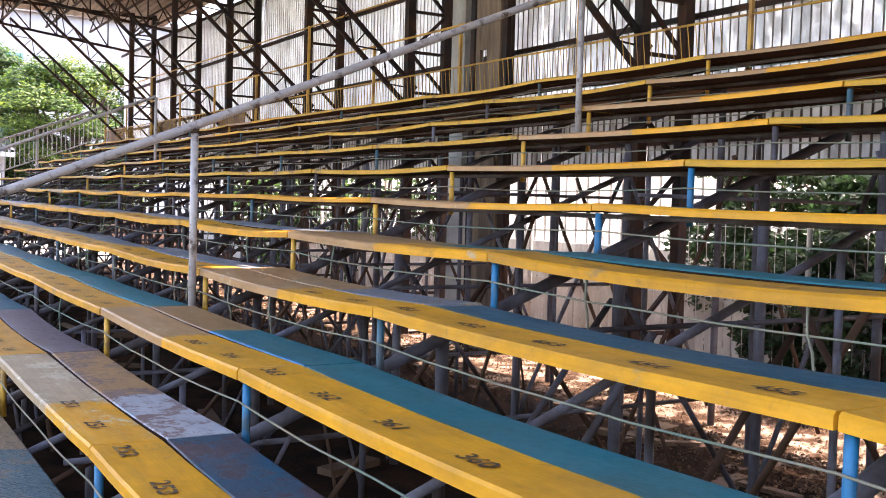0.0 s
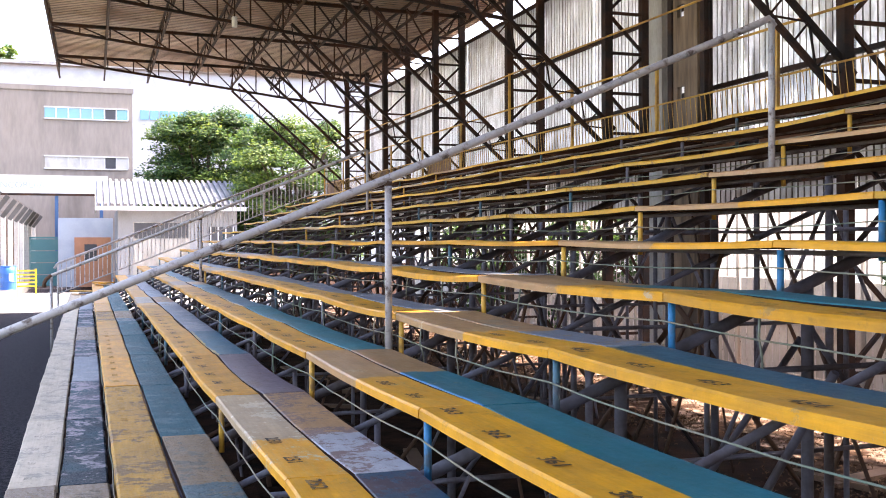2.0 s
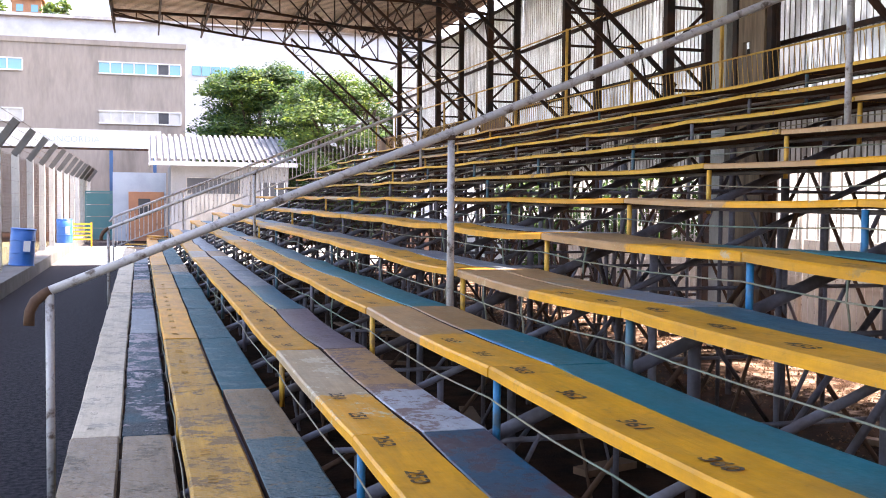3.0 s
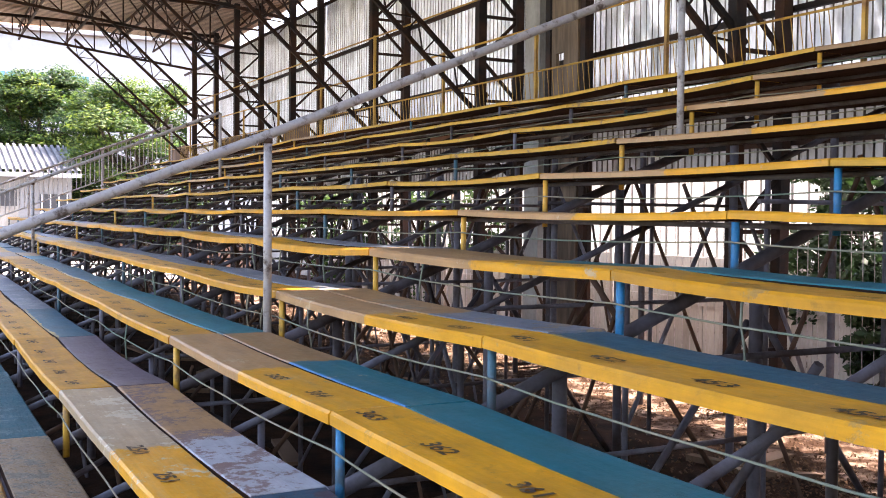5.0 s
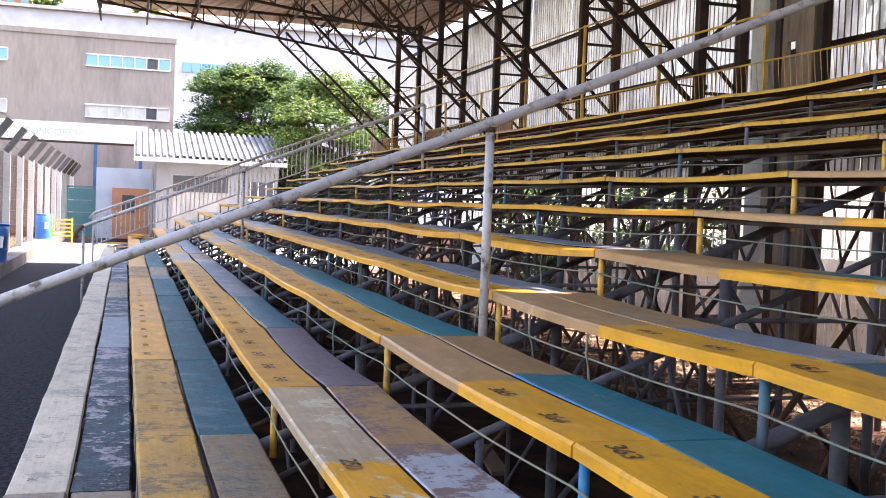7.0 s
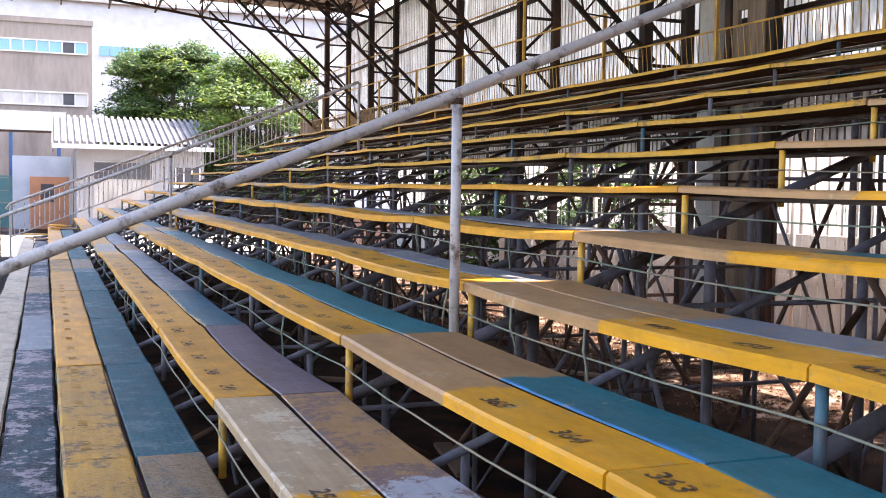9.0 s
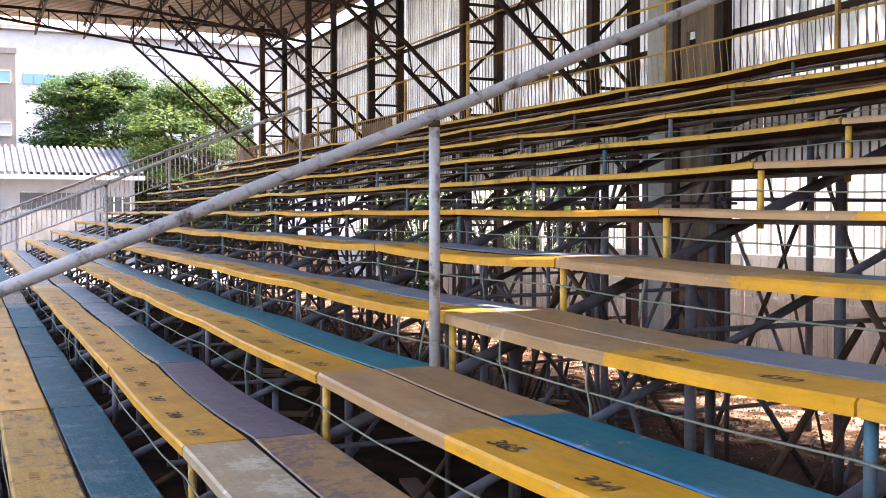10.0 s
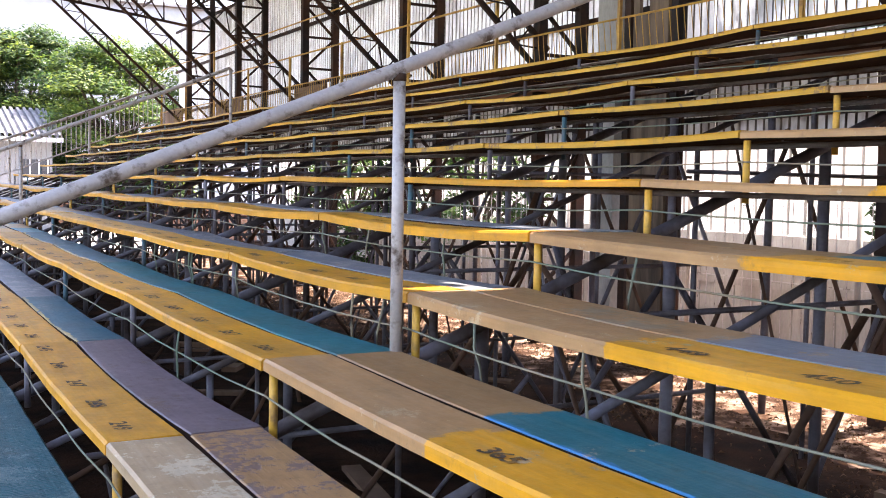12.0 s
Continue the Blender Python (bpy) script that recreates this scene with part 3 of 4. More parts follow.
def plank_mesh(length, sag, seed, material, thick=PLANK_T, inner=0):
    """A plank from y = 0 to -length, worn round at its edges, sagging between its supports."""
    r = random.Random(seed)
    b = Build()
    n = 7
    prof = ((0, -thick), (0, -0.005 if inner else -0.01), (0.005 if inner else 0.01, 0), (PLANK_W - 0.012, 0), (PLANK_W, -0.012), (PLANK_W, -thick))
    tilt, bow = r.uniform(-0.003, 0.003), r.uniform(-0.006, 0.006)
    for i in range(n + 1):
        s = i / n
        z = -sag * 4 * s * (1 - s) + r.uniform(-0.0012, 0.0012)
        x = bow * 4 * s * (1 - s) + r.uniform(-0.002, 0.002)
        y = -0.006 - s * (length - 0.012)
        for px, pz in prof:
            b.v.append((px + x, y, pz + z + tilt * (px / PLANK_W)))
    m = len(prof)
    for i in range(n):
        for k in range(m):
            a, c = i * m + k, i * m + (k + 1) % m
            b.f.append((a, a + m, c + m, c))
    b.f.append(tuple(reversed(range(m))))
    b.f.append(tuple(n * m + k for k in range(m)))
    me = b.mesh("plank", material)
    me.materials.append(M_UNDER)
    # undersides and gap-facing edges: their shade comes from the dark wood colour
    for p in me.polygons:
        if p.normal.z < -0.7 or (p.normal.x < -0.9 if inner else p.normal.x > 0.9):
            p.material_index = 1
    return me


def number_mesh(text, ink):
    if text == "worn":
        b = Build()
        for x in (-0.05, -0.01, 0.03):
            b.box(x, -0.022, -0.0005, x + 0.02, 0.022, 0.0005)
        return b.mesh("number", M_FADED)
    cu = bpy.data.curves.new("number", "FONT")
    cu.body, cu.size, cu.align_x, cu.align_y, cu.resolution_u, cu.offset = text, 0.092, "CENTER", "CENTER", 2, 0.0022
    tmp = bpy.data.objects.new("number", cu)
    scene.collection.objects.link(tmp)
    me = bpy.data.meshes.new_from_object(tmp.evaluated_get(bpy.context.evaluated_depsgraph_get()))
    bpy.data.objects.remove(tmp)
    me.materials.clear()
    me.materials.append(ink)
    return me


def front_colour(k, n):
    """Paint of the seat plank in bay n: bay 0 starts at the aisle and runs to the far end, bay -1 is the aisle's."""
    if k == 0:
        return "white" if n >= 0 else "tan_cracked"
    if n in (-1, 4):
        return {1: "yellow_worn", 2: "tanwhite_yellow"}.get(k, "tan_yellow")
    if k == 1:
        return "yellow_worn" if n in (-2, 0) else "yellow"
    return "yellow_dirty" if k > 6 else "yellow"


def back_colour(k, n):
    if n in (-1, 4):
        return {0: "tan_cracked", 1: "tan_teal", 2: "tan_white", 3: "tan_blue", 4: "tan_greyblue"}.get(k, "tan_teal_plain")
    if k == 0:
        return ("navy", "navy_pale", "greyblue", "navy_pale", "lilac")[n % 5] if n >= 0 else "navy"
    if k == 1:
        return "teal_dark" if n >= 0 else "teal_cracked"
    if k == 2:
        return "lilac" if n == 0 else "blue_red" if n == -2 else "greyblue" if n > 1 else "blue"
    if k == 3:
        return "teal" if n <= 1 else "blue"
    if k == 4:
        return "blue" if n < 0 else "greyblue"
    return "teal" if n < 0 else "greyblue"


# seat numbers: the number that stands first on the near side of the aisle's tan stretch, and its change per seat towards the near end;
# rows 1 and 5 carry worn marks that cannot be read
SEATS = {0: (61, 1), 1: (0, 0), 2: (250, 1), 3: (365, -1), 4: (449, 1), 5: (0, 0)}
SAGS = (0.008, 0.016, 0.022, 0.03, 0.012)


def seats_in(k, n):
    """Places and texts of the numbers on the seat plank of bay n in row k."""
    first, change = SEATS[k]
    found = []
    for i in range(-20, 16):
        y = -1.5 - 0.49 * i if i >= 0 else 0.25 - 0.48 * (i + 1)
        if n * BAY + 0.06 < y < (n + 1) * BAY - 0.06 and y < 8.4:
            found.append((y, str(first + change * i) if first else "worn"))
    return found


plank_cache, number_cache = {}, {}
rng = random.Random(21)
post_meshes = {}
for k in range(ROWS):
    x, z = row_x(k), row_z(k)
    row = thing("bench_row", "tier of long painted planks, yellow seat before a blue footboard", "bench", "tiered bench rows", at=(x, 0, z))
    row.rotation_euler = (LEAN, 0, LEAN)
    if k == 0:
        tagged(row, "lowest bench of chalky white and scraped navy planks")
    for n in range(-4, 10):
        y1 = (n + 1) * BAY
        for side in (0, 1):
            colour = (back_colour if side else front_colour)(k, n)
            variant = rng.randrange(5)
            key = (colour, variant, k > 5, side)
            if key not in plank_cache:
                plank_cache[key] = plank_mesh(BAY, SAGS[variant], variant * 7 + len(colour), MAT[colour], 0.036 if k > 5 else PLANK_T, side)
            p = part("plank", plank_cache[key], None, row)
            p.location = (side * (PLANK_W + 0.011 + rng.uniform(0, 0.008)), y1, rng.uniform(-0.0025, 0.0025) - side * 0.003)
            p.rotation_euler = (0, 0, radians(rng.uniform(-0.12, 0.12)))
            if side == 0 and k in SEATS:
                for y, text in seats_in(k, n):
                    if text not in number_cache:
                        number_cache[text] = number_mesh(text, M_INK if k else M_FADEDGREY)
                    nm = part("seat_number", number_cache[text], None, p, "black stencilled number")
                    s = (y1 - y) / BAY
                    sag = SAGS[variant] * 4 * s * (1 - s)
                    slope = math.atan(4 * SAGS[variant] * (1 - 2 * s) / BAY)
                    size = 0.75 if k == 0 else 1.0
                    turn = Matrix.Rotation(slope, 4, "X") @ Matrix.Rotation(radians(-90 + rng.uniform(-4, 4)), 4, "Z")
                    nm.matrix_basis = Matrix.Translation((0.1, y - y1, 0.0035 - sag)) @ turn @ Matrix.Diagonal((size * 1.14, size, 1, 1))
    for n in range(-4, 11):
        y = n * BAY
        yel = "yellow" if n == 0 or (n == 5 and k > 3) else "blue" if n < 0 and k < 8 and rng.random() < 0.8 else "teal" if rng.random() < 0.45 else "grey"
        if yel not in post_meshes:
            post_meshes[yel] = Build().tube([(0.035, 0, -0.047), (0.035, 0, -0.35)], 0.0175, 8).mesh("post", {"yellow": M_POSTYEL, "blue": M_POSTBLUE, "teal": M_POSTTEAL, "grey": M_PIPE}[yel], True)
        p = part("post", post_meshes[yel], None, row)
        p.location = (0, y - 0.02, 0)
    # rope under the front edge
    if k > 0:
        b = Build()
        pts = []
        for i in range(int((Y_FAR - Y_NEAR) / 0.235) + 1):
            y = Y_NEAR + i * 0.235
            s = (y / BAY) % 1
            pts.append((x + 0.004 + 0.004 * math.sin(i * 1.3) - LEAN * y, y, z + LEAN * y - 0.14 - 0.022 * 4 * s * (1 - s) * rng.uniform(0.9, 1.1) - 0.012 * math.sin(k * 2.1 + y * 0.35)))
        tagged(part("rope", b.tube(pts, 0.0042, 5), M_ROPE, smooth=True), "thin green-grey rope strung along the bench posts", "rope", "ropes under the benches")

for i in range(22):
    k, y = rng.randrange(1, 6), rng.uniform(-4.5, 6)
    x, z = row_x(k) + 0.01 - LEAN * y, row_z(k) + LEAN * y - 0.15
    s = rng.uniform(-0.06, 0.06)
    pts = [(x, y, z + 0.09), (x - 0.01, y + s * 0.3, z), (x - 0.005, y + s, z - 0.06), (x, y + s * 1.2, z - 0.14), (x + 0.01, y + s * 0.6, z - 0.2)]
    tagged(part("rope_tie", Build().tube(pts, 0.0055, 5), M_ROPE, smooth=True), "short rope end tied under a bench", "rope", "rope ties")

# ---- stair handrails ----
def handrail(y):
    h = thing("handrail", "galvanised pipe handrail climbing the stand beside the aisle", "handrail", "aisle handrails", at=(0, y, 0))
    top = lambda x: 2.29 + (x - 2.373) * (0.405 if x < 2.373 else 0.42)
    pts = [(-0.06, 0, top(-0.06))] + [(x, 0, top(x)) for x in (1.2, 2.373, 3.5, 4.4, 5.25)] + [(5.35, 0, top(5.376) - 0.005), (5.4, 0, top(5.376) - 0.06)]
    part("top_rail", Build().tube(pts, 0.0275, 12), M_GALV, h, smooth=True)
    part("rail_end", Build().tube([(-0.175, 0, top(-0.06) - 0.2), (-0.17, 0, top(-0.06) - 0.12), (-0.14, 0, top(-0.06) - 0.06), (-0.095, 0, top(-0.06) - 0.022), (-0.055, 0, top(-0.06))], 0.031, 12), M_RUSTPIPE, h, "rusty bent rail end", smooth=True)
    for x in (-0.06, 2.373, 5.376):
        k = max(0, min(11, int((x + 0.1) / STEP)))
        foot = row_z(k) if x > 0 else 0.0
        part("post", Build().tube([(x, 0, foot - (0.3 if x > 0 else 0)), (x, 0, top(x) - 0.01)], 0.025, 10), M_GALV, h, smooth=True)
        if x > 0 and x < 5:
            part("collar", Build().tube([(x, 0, top(x) - 0.05), (x, 0, top(x) - 0.02)], 0.0275, 12), M_RUSTPIPE, h, "dark weld collar under the rail", smooth=True)
    return h


rail_0 = handrail(0.0)
copy_thing(rail_0, on_stand(AISLES[1]))
# ---- end railing with balusters ----
END_Y = Y_FAR + 0.25
er = thing("end_railing", "grey steel railing with balusters down the end of the stand", "railing", at=(0, END_Y, 0))
def er_top(x):
    return 1.4 + (x + 0.4) * 0.4


part("top_rail", Build().tube([(-0.5, 0, er_top(-0.5) - 0.1), (-0.4, 0, er_top(-0.4)), (7.2, 0, er_top(7.2))], 0.035, 8), M_GALV, er, smooth=True)
part("bottom_rail", Build().tube([(-0.4, 0, er_top(-0.4) - 0.85), (7.2, 0, er_top(7.2) - 0.85)], 0.02, 6), M_GALV, er, smooth=True)
bal = Build().tube([(0, 0, -0.85), (0, 0, 0)], 0.012, 6).mesh("baluster", M_GALV)
for i in range(62):
    x = -0.3 + i * 0.12
    o = part("baluster", bal, None, er)
    o.location = (x, 0, er_top(x))
for i in range(5):
    x = -0.4 + i * 1.9
    part("post", Build().tube([(x, 0, max(0, er_top(x) - 1.5)), (x, 0, er_top(x))], 0.03, 8), M_GALV, er)

# ---- yellow guard rail on the top walkway ----
gr = thing("guard_rail", "yellow steel guard rail with thin bars along the top row", "railing", at=(7.22, 0, 3.16))
gr.rotation_euler = (LEAN, 0, LEAN)
for z, r in ((1.5, 0.013), (0.92, 0.014), (0.4, 0.011)):
    part("rail", Build().tube([(0, Y_NEAR, z), (0, Y_FAR, z)], r, 6), M_RAILYEL, gr)
barm = Build().tube([(0, 0, 0), (0.0, 0.06, 0.4)], 0.0042, 5).mesh("bar", M_RAILYEL)
for i in range(220):
    o = part("bar", barm, None, gr)
    o.location = (0, 0.3 + i * 0.1, 0)
for i in range(15):
    y = Y_NEAR + i * BAY
    part("post", Build().box(-0.018, y - 0.018, -0.2, 0.018, y + 0.018, 0.94 if i % 4 else 1.52), M_RAILYEL, gr)
tagged(part("walkway_deck", Build().box(7.22, Y_NEAR, 3.0, 8.2, Y_FAR, 3.08), M_RUSTWOOD), "brown plank walkway behind the top row", "walkway", kind="structure")
for y, w, h in ((22.3, 2.3, 0.5), (17.4, 1.9, 0.4), (12.8, 1.5, 0.32)):
    pan = thing("railing_panel", "rusty orange-brown board panel at a roof column", "panel", "rail panels", at=(7.3, y, 3.3))
    part("board", Build().box(0, 0, 0, 0.03, w, h), M_RUSTWOOD, pan)
    part("batten", Build().box(-0.02, 0.05, h - 0.1, -0.002, w - 0.05, h - 0.05), M_RUSTWOOD, pan)

# ---- lamp under the roof ----
lamp = thing("pendant_lamp", "small white lamp housing hanging under the roof", "lamp", at=(3.2, 14.0, 6.3))
part("stem", Build().tube([(0, 0, 0.08), (0, 0, 0.65)], 0.015, 6), M_RUST, lamp)
part("housing", Build().tube([(0, 0, -0.1), (0, 0, -0.02), (0, 0, 0.1)], 0.055, 10), M_BULB, lamp, smooth=True)

# ---- white house past the end ----
house = thing("house", "white one-storey house with a grey ribbed roof", "house", at=(0, 38, 0))
hx0, hx1 = 1.5, 6.4
part("wall", Build().box(hx0, 0, 0, hx1, 0.2, 3.45).box(hx0, 0.2, 0, hx0 + 0.2, 7, 3.45).box(hx1 - 0.2, 0.2, 0, hx1, 7, 3.45).box(hx0, 7, 0, hx1, 7.2, 3.45), M_HOUSEWALL, house)
rb = Build()
nr = 24
pitch = (6.7 - 0.6) / nr
line = []
for i in range(nr):
    x = 0.6 + i * pitch
    line += [(x, 0.0), (x + 0.34 * pitch, 0.0), (x + 0.42 * pitch, 0.11), (x + 0.86 * pitch, 0.11), (x + 0.94 * pitch, 0.0)]
line.append((6.7, 0.0))
for x, dz in line:
    rb.v += [(x, -0.7, 3.52 + dz), (x, 4.0, 4.82 + dz)]
for i in range(len(line) - 1):
    rb.f.append((2 * i, 2 * i + 2, 2 * i + 3, 2 * i + 1))
part("roof", rb, M_TILE, house)
part("fascia", Build().box(0.6, -0.72, 3.35, 6.7, -0.68, 3.52).box(0.6, -0.68, 3.35, 0.64, 4.0, 3.52), M_PLASTER, house)
hd = part("door", Build().box(2.1, -0.03, 0, 4.4, -0.004, 2.9), M_CONC, house, "grey roller door")
part("panel", Build().box(2.15, -0.045, 2.2, 4.35, -0.031, 2.85), M_DARK, hd)
win = part("window", Build().box(5.2, -0.05, 1.9, 6.3, -0.003, 2.0), M_PLASTER, house)
part("pane", Build().box(5.2, -0.02, 2.0, 6.3, -0.003, 2.7), M_DARK, win)
for i in range(4):
    part("bar", Build().box(5.25 + i * 0.32, -0.045, 2.0, 5.3 + i * 0.32, -0.021, 2.7), M_PLASTER, win)

# ---- open shed with pale roof ----
shed = thing("shed", "open shed with pale sheet roof on dark blue posts", "shed", at=(0, 45, 0))
sb = Build()
for i in range(81):
    x = -9 + 10.2 * i / 80
    dz = 0.03 if i % 2 else 0
    sb.v += [(x, -0.22, 4.95 + dz), (x, 5, 5.4 + dz)]
for i in range(80):
    sb.f.append((2 * i, 2 * i + 2, 2 * i + 3, 2 * i + 1))
part("roof", sb, M_PALE, shed)
part("fascia", Build().box(-9, -0.32, 4.37, 1.2, -0.26, 5.22), M_PLASTER, shed, "pale sign board along the shed's edge")
part("gutter", Build().box(-9, -0.36, 4.27, 1.2, -0.2, 4.365), M_RUST, shed)
cu = bpy.data.curves.new("lettering", "FONT")
cu.body, cu.size, cu.align_x, cu.align_y, cu.resolution_u, cu.extrude, cu.space_character = "CONCORDIA", 0.42, "CENTER", "CENTER", 2, 0.004, 1.02
tmp = bpy.data.objects.new("lettering", cu)
scene.collection.objects.link(tmp)
letters = bpy.data.meshes.new_from_object(tmp.evaluated_get(bpy.context.evaluated_depsgraph_get()))
bpy.data.objects.remove(tmp)
letters.materials.clear()
letters.materials.append(M_LETTER)
sign = part("lettering", letters, None, shed, "faded blue-grey painted word")
sign.matrix_basis = Matrix.Translation((-2.9, -0.328, 4.74)) @ Matrix.Rotation(radians(90), 4, "X")
for x in (-7.5, -1.1, 0.9):
    part("post", Build().box(x - 0.08, -0.2, 0, x + 0.08, -0.04, 4.265), M_NAVYPOST, shed)
kiosk = thing("kiosk", "small light blue and white hut with a brick front", "hut", at=(-0.6, 43.6, 0))
part("wall", Build().box(-0.4, 0, 0, 2.0, 0.8, 3.2), M_BLUETRIM, kiosk)
kf = part("front", Build().box(0.3, -0.06, 0, 1.9, -0.003, 2.3), M_BRICK, kiosk)
part("window", Build().box(0.74, -0.1, 1.2, 1.28, -0.061, 1.98), M_DARK, kf)
gate = thing("gate", "dark green sheet metal gate", "gate", at=(-2.2, 44, 0))
part("frame", Build().box(-0.05, -0.02, 0, 0, 0.03, 2.3).box(1.25, -0.02, 0, 1.3, 0.03, 2.3).box(-0.05, -0.02, 2.25, 1.3, 0.03, 2.33), M_GATE, gate)
for i in range(4):
    part("panel", Build().box(0.005, 0, 0.05 + i * 0.55, 1.245, 0.02, 0.57 + i * 0.55), M_GATE, gate)

# ---- beige block behind ----
blk = thing("apartment_building", "stained beige rendered block with strip windows", "building", at=(0, 58, 0))
part("wall", Build().box(-28, 0, 0, 2.8, 16, 11.3), M_BEIGE, blk)
part("parapet", Build().box(-28, -0.08, 11.1, 2.86, 0, 11.4), M_BEIGE, blk)


def strip_window(x0, x1, z0, z1, n, m):
    w = part("window", Build().box(x0, -0.1, z0 - 0.08, x1, 0.0, z0).box(x0, -0.1, z1, x1, 0.0, z1 + 0.08), M_PLASTER, blk)
    for i in range(n):
        a, c = x0 + (x1 - x0) * i / n, x0 + (x1 - x0) * (i + 1) / n
        part("pane", Build().box(a + 0.04, -0.03, z0, c - 0.04, -0.004, z1), m if i % 7 != 5 else M_DARK, w)
        part("mullion", Build().box(c - 0.04, -0.08, z0, c + 0.04, 0.0, z1), M_PLASTER, w)


for x0, x1, n in ((-2.2, 2.55, 7), (-13, -6.4, 8)):
    strip_window(x0, x1, 9.5, 10.1, n, M_GLASS)
    strip_window(x0, x1, 6.55, 7.2, n, M_PALE)
blk2 = thing("hall", "long white hall with a high row of windows", "building", at=(0, 100, 0))
part("wall", Build().box(-40, 0, 0, 40, 20, 19.6), M_PLASTER, blk2)
part("roof", Build().box(-40.5, -0.5, 19.6, 40.5, 20, 19.9), M_PALE, blk2)
for i in range(12):
    part("window", Build().box(5.0 + i * 0.95, -0.1, 14.6, 5.85 + i * 0.95, -0.003, 15.55), M_GLASS, blk2)
hill = Build()
hr = random.Random(2)
for i in range(25):
    for j in range(5):
        hill.v.append((-120 + i * 10, 150 + j * 22, (-1, 15, 31, 20, 4)[j] + (hr.uniform(-1, 1) if j else 0)))
for i in range(24):
    for j in range(4):
        a = i * 5 + j
        hill.f.append((a, a + 5, a + 6, a + 1))
tagged(part("backdrop", hill, M_LEAFDARK), "wooded hillside behind the white hall", "hill", kind="structure")


def hill_house(x, y, z, w, h, wall_m):
    t = thing("hill_house", "small house with a tiled roof on the hillside", "house", "houses on the hill", at=(x, y, z))
    part("wall", Build().box(-w / 2, 0, -6, w / 2, 8, h), wall_m, t)
    r = Build()
    r.v += [(-w / 2 - 0.5, -0.6, h), (w / 2 + 0.5, -0.6, h), (w / 2 + 0.5, 8.6, h), (-w / 2 - 0.5, 8.6, h), (-w / 2 - 0.5, 4, h + 2), (w / 2 + 0.5, 4, h + 2)]
    r.f += [(0, 1, 5, 4), (2, 3, 4, 5), (0, 4, 3), (1, 2, 5), (0, 3, 2, 1)]
    part("roof", r, M_BRICK, t)
    for i in range(int(w / 2.5)):
        part("window", Build().box(-w / 2 + 0.8 + i * 2.5, -0.06, h - 2.2, -w / 2 + 2.0 + i * 2.5, -0.004, h - 0.9), M_GLASS, t)


for x, z, w, h, m in ((-20, 31, 5, 7, M_BRICK), (-2, 31, 7, 4, M_PLASTER), (8, 31, 8, 5, M_BRICK), (19, 31, 8, 4, M_PALE)):
    hill_house(x, 192, z, w, h, m)

# ---- trees ----
def tree(name, label, at, height, crown_r, trunk_r, leaf_mats, n, seed, leaf=0.22, centre=0.62, pads=0):
    r = random.Random(seed)
    t = thing(name, label, "tree", at=at)
    b = Build()
    fork = height * 0.35
    b.tube([(0, 0, -0.1), (0.05, 0, fork * 0.5), (0, 0.05, fork)], trunk_r, 8)
    lobes = []
    for i in range(pads or 96):
        a, e = r.uniform(0, 6.28), r.uniform(-1.35, 1.0)
        rr = crown_r * math.sqrt(max(0.05, 1 - e * e * (0.8 if e > 0 else 0.4))) * r.uniform(0.4, 0.86)
        tip = Vector((math.cos(a) * rr, math.sin(a) * rr, height * centre + e * height * (1 - centre) * 0.82))
        if i % 3 == 0:
            b.tube([(0, 0, fork * 0.9), tuple(tip * 0.5 + Vector((0, 0, fork * 0.4))), tuple(tip)], trunk_r * 0.25, 6)
        lobes.append((tip, crown_r * (r.uniform(0.18, 0.33) if pads else r.uniform(0.13, 0.3))))
    part("trunk", b, M_BARK, t, smooth=True)
    for mi, m in enumerate(leaf_mats):
        c = Build()
        for i in range(n // len(leaf_mats)):
            li = r.randrange(len(lobes))
            tip, lr = lobes[li]
            if li % len(leaf_mats) != mi and r.random() < 0.75:
                continue
            d = Vector((r.gauss(0, 1), r.gauss(0, 1), r.gauss(0, 1))).normalized()
            p = tip + Vector((d.x, d.y, (d.z * (0.55 if d.z > 0 else 0.25) - 0.12 * (d.x * d.x + d.y * d.y)) if pads else d.z * 0.62)) * lr * (0.4 + 0.62 * r.random() ** 0.6 + (0.25 * r.random() if r.random() < 0.15 else 0))
            u = Vector((r.gauss(0, 1), r.gauss(0, 1), r.gauss(0, 0.35 if pads else 0.6))).normalized() * leaf * r.uniform(0.6, 1.3)
            w = u.cross(Vector((d.x * 0.6, d.y * 0.6, 1.0)) if pads else d).normalized() * leaf * r.uniform(0.3, 0.6)
            k = len(c.v)
            c.v += [tuple(p - u), tuple(p + w), tuple(p + u), tuple(p - w)]
            c.f.append((k, k + 1, k + 2, k + 3))
        part("crown", c, m, t)
    return t


tree("tree", "broad dark green tree beside the house", (6.2, 48.5, 0), 9.3, 4.0, 0.25, (M_LEAFDARK, M_LEAF, M_LEAFDARK, M_LEAFLIGHT), 170000, 3, leaf=0.12, centre=0.6, pads=120)
tree("tree", "bright yellow-green tree behind the end of the stand", (9.6, 40.7, 0), 8.1, 4.1, 0.2, (M_LEAFLIGHT, M_LEAF, M_LEAFDARK), 130000, 5, leaf=0.1, centre=0.56, pads=130)
for x, s in ((-25.5, 31), (-14.5, 33), (2.5, 35)):
    tree("tree", "small tree on the far hill", (x, 190, 30), 8.0, 3.2, 0.2, (M_LEAF, M_LEAFLIGHT), 2500, s, leaf=0.45, centre=0.6)
